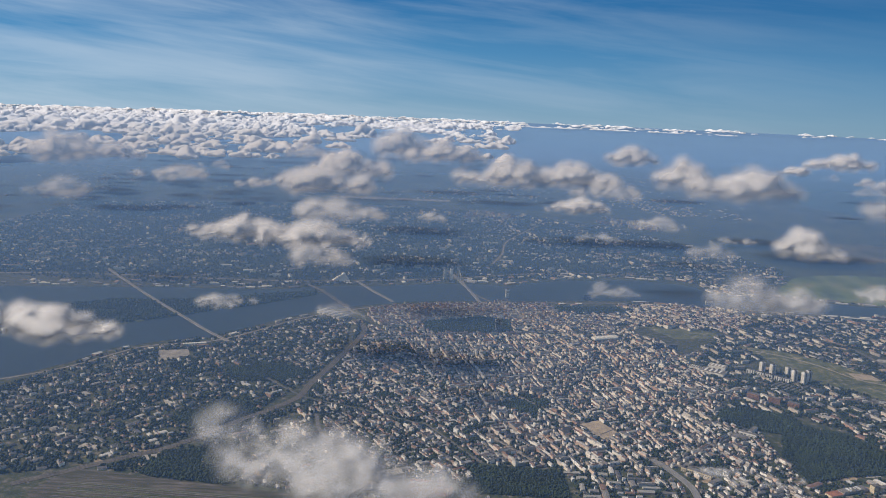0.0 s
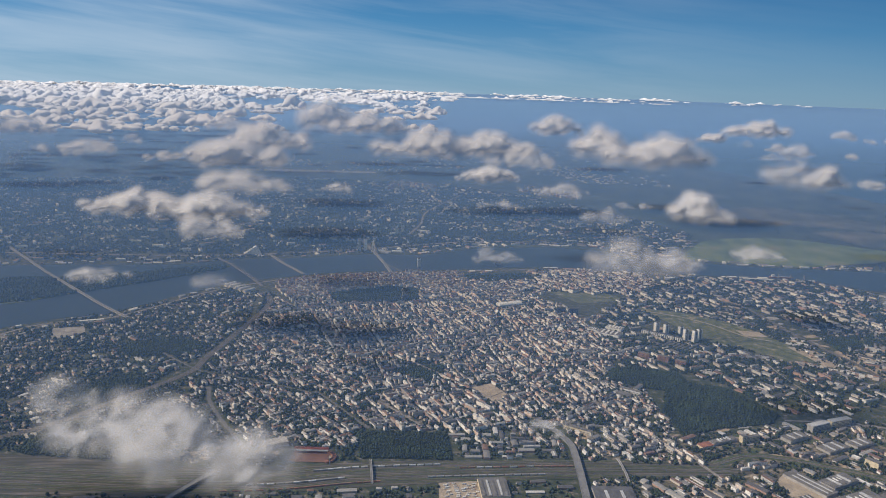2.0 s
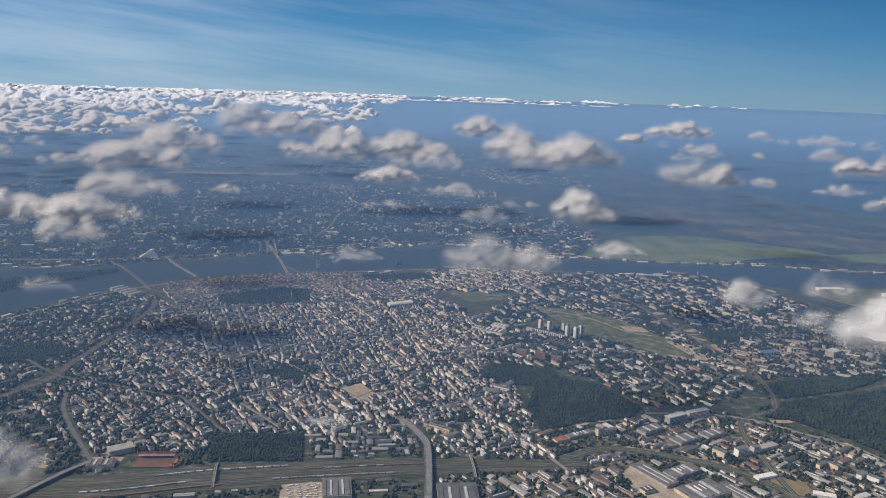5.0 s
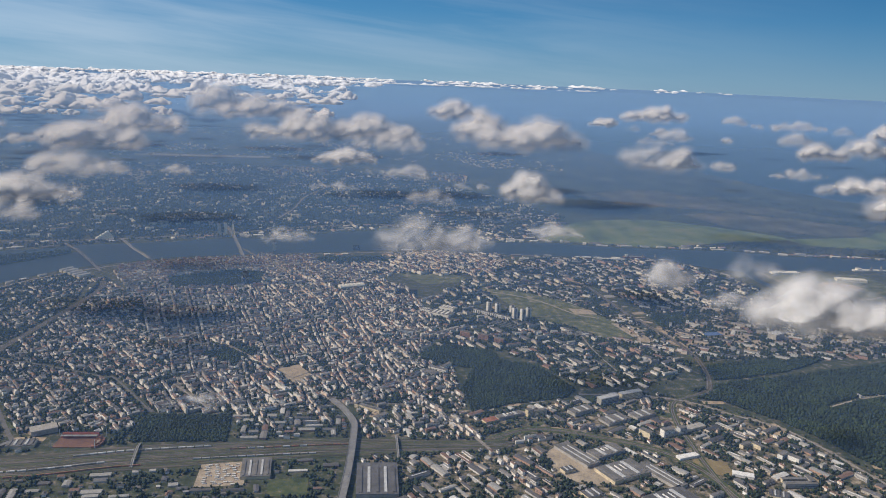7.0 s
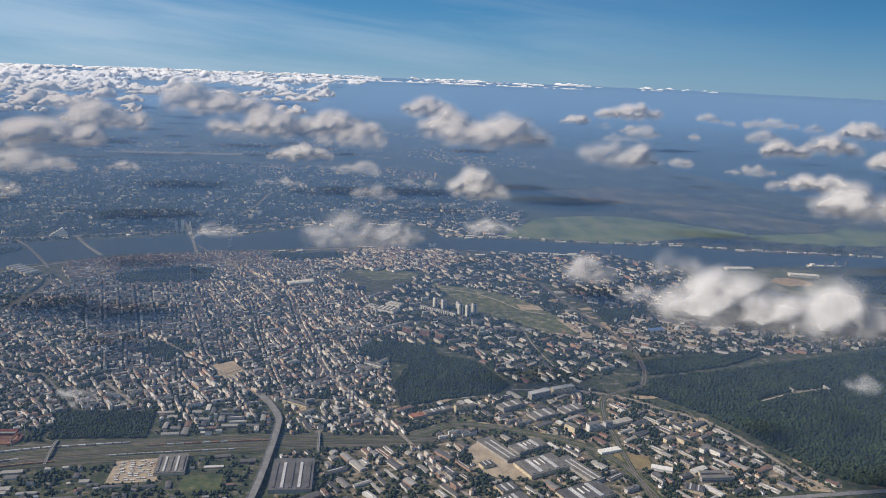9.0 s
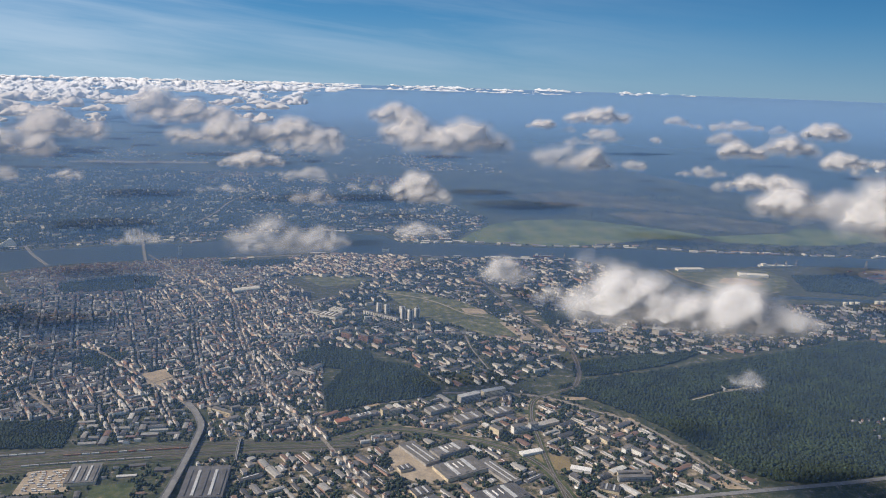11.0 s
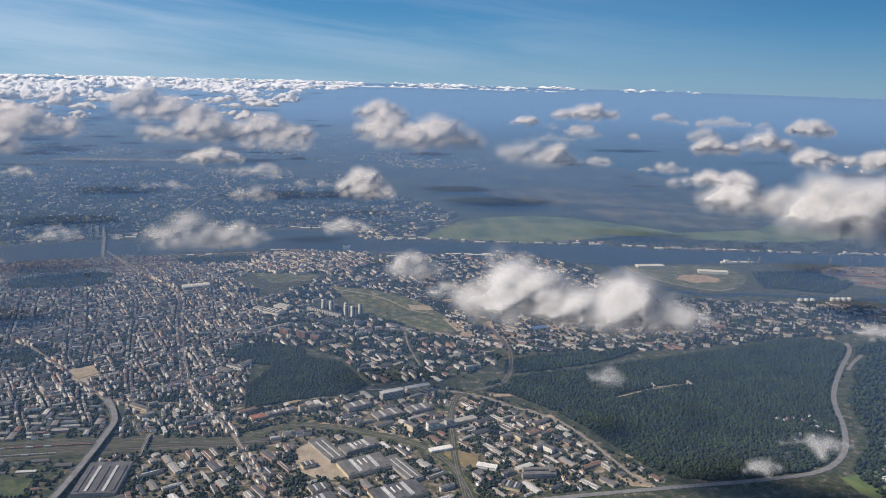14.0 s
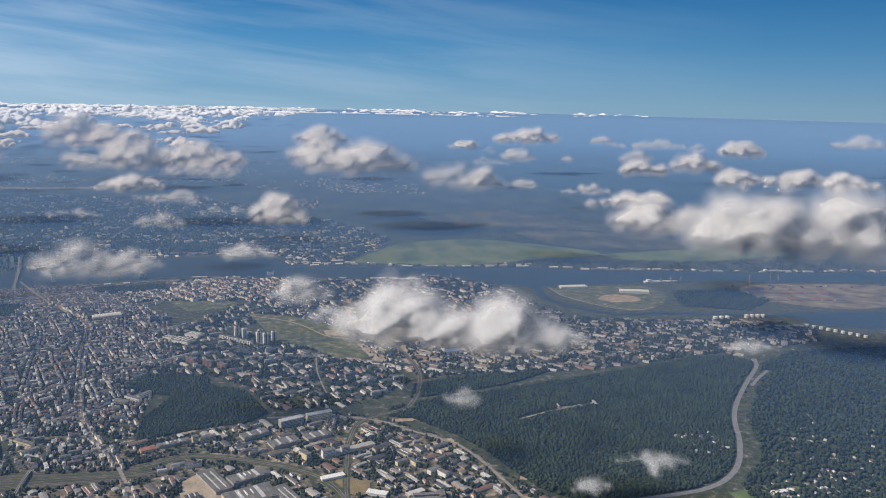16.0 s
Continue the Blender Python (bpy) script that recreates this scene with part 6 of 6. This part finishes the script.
COAST_MORE_CLOUDS = [(424, 612, 11.3, 6.2, 10.9, 0.4), (376, 498, 13.3, 7.3, 10.4, 0.95), (285, 565, 13.8, 7.6, 6.8, 0.35)]
SEA_CLOUDS = [(439, 537, 15.7, 8.6, 14.3, 0.95), (551, 746, 9.9, 5.4, 9.9, 0.35), (570, 695, 22, 12.1, 15.1, 0.9), (412, 439, 12.2, 6.7, 9.4, 0.8), (444, 416, 40, 22, 9.5, 0.9), (295, 386, 13.2, 7.3, 5.4, 0.6), (301, 342, 17.7, 9.7, 8.5, 0.8), (280, 278, 13.1, 7.2, 11.8, 0.7), (276, 332, 3.5, 1.9, 4.8, 0.35), (296, 250, 10.9, 6, 18.5, 0.95), (309, 239, 16.6, 9.1, 17.9, 0.95), (334, 240, 17.5, 9.6, 19.9, 0.95), (288, 264, 10.2, 5.6, 9.2, 0.45), (828, 861, 32, 17.4, 15.7, 0.5)]
CITY_CLOUDS = [(133, 309, 8.4, 4.6, 9.5, 0.8), (137, 299, 7.6, 4.2, 6.4, 0.6), (117, 323, 5.1, 2.8, 3.3, 0.4), (93, 288, 5.4, 3, 5.9, 0.28), (81, 216, 9, 5, 8.4, 0.6), (93, 215, 9.2, 5, 5.7, 0.6), (125, 230, 8, 4.4, 4.5, 0.5), (-58, 190, 6.8, 3.7, 3.5, 0.4), (-29, 186, 5.5, 3, 3.6, 0.28), (43, 225, 5.1, 2.8, 3.2, 0.25), (57, 318, 7.1, 3.9, 3.3, 0.28), (-88, 162, 12.6, 6.9, 6.1, 0.8), (-102, 162, 10.4, 5.7, 6.6, 0.7), (43, 106, 8.4, 2.7, 1.5, 0.3), (-34, 113, 4.3, 2.4, 4.9, 0.35), (-21, 103, 9.4, 5.1, 6.3, 0.48)]
CITY_MORE_CLOUDS = [(-11, 96, 6.7, 3.7, 7.5, 0.5), (-1, 92, 4.7, 2.6, 5.8, 0.48), (44, 219, 6.5, 3.5, 3.3, 0.22)]
WOOD_CLOUDS = [(162, 148, 9.6, 5.3, 10.9, 0.8), (173, 141, 9.1, 5, 6.3, 0.8), (181, 138, 8.3, 4.6, 9.8, 0.95), (190, 134, 6.8, 3.8, 4.8, 0.45), (139, 176, 4.2, 2.3, 5.1, 0.48), (146, 157, 3.6, 2, 3.9, 0.35), (166, 106, 2.4, 1.3, 2.7, 0.28), (186, 80, 4.9, 2.5, 2.2, 0.38), (177, 75, 3.3, 1.6, 1.7, 0.37), (229, 125, 5.3, 2.9, 2.5, 0.25), (141, 179, 5.4, 3, 5.3, 0.5), (166, 184, 6, 3.3, 5.8, 0.38), (88, 290, 5.4, 3, 4, 0.25), (106, 324, 4.8, 2.6, 3.1, 0.25), (83, 363, 16.1, 8.9, 4.4, 0.35), (50, 316, 9, 4.9, 2.6, 0.28)]
jobs, rows_of = [], []
k = 100
for rows, label in ((LAND_CLOUDS, "bright white cumulus cloud over the lowland"), (LAND_MORE_CLOUDS, "bright white cumulus cloud over the lowland"), (COAST_CLOUDS, "bright white cumulus cloud near the coast"), (COAST_MORE_CLOUDS, "bright white cumulus cloud near the coast"), (SEA_CLOUDS, "bright white cumulus cloud over the sea"), (CITY_CLOUDS, "torn white cumulus cloud over the city"), (CITY_MORE_CLOUDS, "torn white cumulus cloud over the city"), (WOOD_CLOUDS, "loose white cumulus cloud beside the wood")):
    for x, y, half, deep, rise, thick in rows:
        k += 1
        far = math.hypot(x - 70, y + 8)
        unit = far / 1409 * 6
        kind = "dense" if thick >= 0.7 else "loose" if thick >= 0.4 else "thin"
        name = label if thick > 0.4 else label.replace("torn white", "thin wispy").replace("loose white", "thin wispy").replace("bright white", "thin wispy")
        jobs.append((heap(half / unit, deep / unit, rise / unit, k, 14, thick < 0.5), 0.85 if far < 420 else 0.6, 8 if thick > 0.5 else 12))
        rows_of.append(((x, y, BASE - 45 * (far / 4000) ** 2), unit, rise / unit, kind, name, k))     # the earth falls away
for me, row in zip(melted(jobs), rows_of):
    dress(me, *row)

# the far field of clouds: a few shapes, turned and stretched
fc = random.Random(11)
SHAPES = []
for me in melted([(heap(fc.uniform(4, 6), fc.uniform(2.0, 3.4), fc.uniform(2.0, 3.2), 500 + i, 5), 0.4, 4) for i in range(14)]):
    quads = np.empty(len(me.loops), np.int32)
    me.loops.foreach_get("vertex_index", quads)
    SHAPES.append((points_of(me)[0], quads.reshape(-1, 4)))
    bpy.data.meshes.remove(me)
SPREAD = []
for n, near, beyond, west, east, small, large in ((260, 760, 1700, -38, -2, 16, 40), (900, 1200, 3200, -38, 0, 9, 26), (1100, 2200, 4300, -38, 2, 6, 17), (1500, 3300, 4330, -38, 17, 4, 12), (60, 3700, 4330, 14, 26, 5, 12)):
    for i in range(n):
        far, turn = 1 / fc.uniform(1 / beyond, 1 / near), radians(min(fc.uniform(west, east), fc.uniform(west, east + 16)))
        SPREAD.append((70 + far * math.sin(turn), far * math.cos(turn) - 8, far, fc.uniform(small, large) * far / 1409))
count, vs, fs = 0, [], []
for x, y, far, half in SPREAD:
    if noise.noise(Vector((x * 0.004, y * 0.0016, 2.0))) < -0.25 or any(abs(x - q[0]) < q[2] + half and abs(y - q[1]) < 60 for q in LAND_CLOUDS):
        continue
    co, quads = fc.choice(SHAPES)
    size = half / 6.0
    co = co * np.array((size * fc.choice((-1, 1)), size * fc.uniform(0.8, 1.6), size * (fc.uniform(0.7, 1.25) if far < 3000 else fc.uniform(0.4, 0.7))))
    vs.append(co + np.array((x, y, max(4.0 if far < 3700 else 10.0, 43 - 45 * (far / 4000) ** 2))))
    fs.append(quads + count)
    count += len(co)
vs, fs = np.concatenate(vs), np.concatenate(fs)
field = bpy.data.meshes.new("cloud_field")
field.vertices.add(len(vs))
field.vertices.foreach_set("co", vs.astype(np.float32).ravel())
field.loops.add(fs.size)
field.loops.foreach_set("vertex_index", fs.astype(np.int32).ravel())
field.polygons.add(len(fs))
field.polygons.foreach_set("loop_start", np.arange(len(fs), dtype=np.int32) * 4)
field.polygons.foreach_set("loop_total", np.full(len(fs), 4, np.int32))
field.polygons.foreach_set("use_smooth", [True] * len(fs))
field.materials.append(CORE["far"])
field.update(calc_edges=True)
field_bm = bmesh.new()
field_bm.from_mesh(field)
bmesh.ops.recalc_face_normals(field_bm, faces=field_bm.faces)
field_bm.to_mesh(field)
field_bm.free()
tagged(new("cloud_field", field), "field of small white clouds towards the horizon", "clouds", kind="stuff")

# ---- painted haze sheets and high sky ----
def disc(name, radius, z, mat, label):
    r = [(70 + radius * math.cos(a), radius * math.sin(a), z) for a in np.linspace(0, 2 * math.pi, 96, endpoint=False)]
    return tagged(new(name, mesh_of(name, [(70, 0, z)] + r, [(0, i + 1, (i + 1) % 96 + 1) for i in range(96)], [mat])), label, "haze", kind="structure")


# flat sheets that carry the painted haze; the upper one also covers the clouds
disc("haze_layer", 4590, 3.6, haze_tint_low, "see-through sheet with painted blue haze over the land")
disc("haze_layer", 4590, 66, haze_tint_high, "see-through sheet with painted blue haze above the low clouds")

high_sky, nt, b = shader("high_sky")
nt.nodes.remove(b)
geo = nt.nodes.new("ShaderNodeNewGeometry")
sep = nt.nodes.new("ShaderNodeSeparateXYZ")
nt.links.new(geo.outputs["Position"], sep.inputs[0])
air = ramp(nt, math_out(nt, "MULTIPLY_ADD", sep.outputs[2], 1 / 1500, 0.03), [(0.0, (0.23, 0.38, 0.51)), (0.07, (0.2, 0.37, 0.52)), (0.19, (0.125, 0.31, 0.51)), (0.3, (0.07, 0.25, 0.48)), (0.48, (0.03, 0.17, 0.4)), (0.83, (0.012, 0.12, 0.36))])
slant = math_out(nt, "MULTIPLY", math_out(nt, "MULTIPLY_ADD", sep.outputs[0], 0.1, sep.outputs[2]), 0.0062)
lay = nt.nodes.new("ShaderNodeCombineXYZ")
nt.links.new(math_out(nt, "MULTIPLY", sep.outputs[0], 0.00055), lay.inputs[0])
nt.links.new(math_out(nt, "MULTIPLY", sep.outputs[1], 0.00055), lay.inputs[1])
nt.links.new(slant, lay.inputs[2])
streak = add(nt, "ShaderNodeTexNoise", Scale=1.0, Detail=6.0, Roughness=0.55, Distortion=0.35)
nt.links.new(lay.outputs[0], streak.inputs["Vector"])
fac = ramp(nt, streak.outputs[0], [(0.36, (0, 0, 0)), (0.6, (0.42, 0.42, 0.42)), (0.8, (0.6, 0.6, 0.6))])
fac = math_out(nt, "MULTIPLY", fac, math_out(nt, "MULTIPLY_ADD", sep.outputs[0], -0.00024, 0.66, True))     # the cirrus lies towards the sun
glow = add(nt, "ShaderNodeEmission")
nt.links.new(math_out(nt, "MULTIPLY_ADD", sep.outputs[0], -0.00004, 0.9), glow.inputs["Strength"])
nt.links.new(blend(nt, "MIX", fac, air, (0.46, 0.58, 0.7)), glow.inputs[0])
nt.links.new(glow.outputs[0], nt.nodes["Material Output"].inputs[0])
v, f = [], []
for i in range(61):
    a = radians(36 + 92 * i / 60)
    for j in range(11):
        e = radians(-2.2 + 11.6 * j / 10)
        v.append((70 + 4950 * math.cos(e) * math.cos(a), 4950 * math.cos(e) * math.sin(a), 90 + 4950 * math.sin(e)))
for i in range(60):
    for j in range(10):
        q = i * 11 + j
        f.append((q, q + 1, q + 12, q + 11))
tagged(new("backdrop", mesh_of("backdrop", v, f, [high_sky], smooth=True)), "pale streaks of high cirrus in a blue sky", "sky", kind="structure")
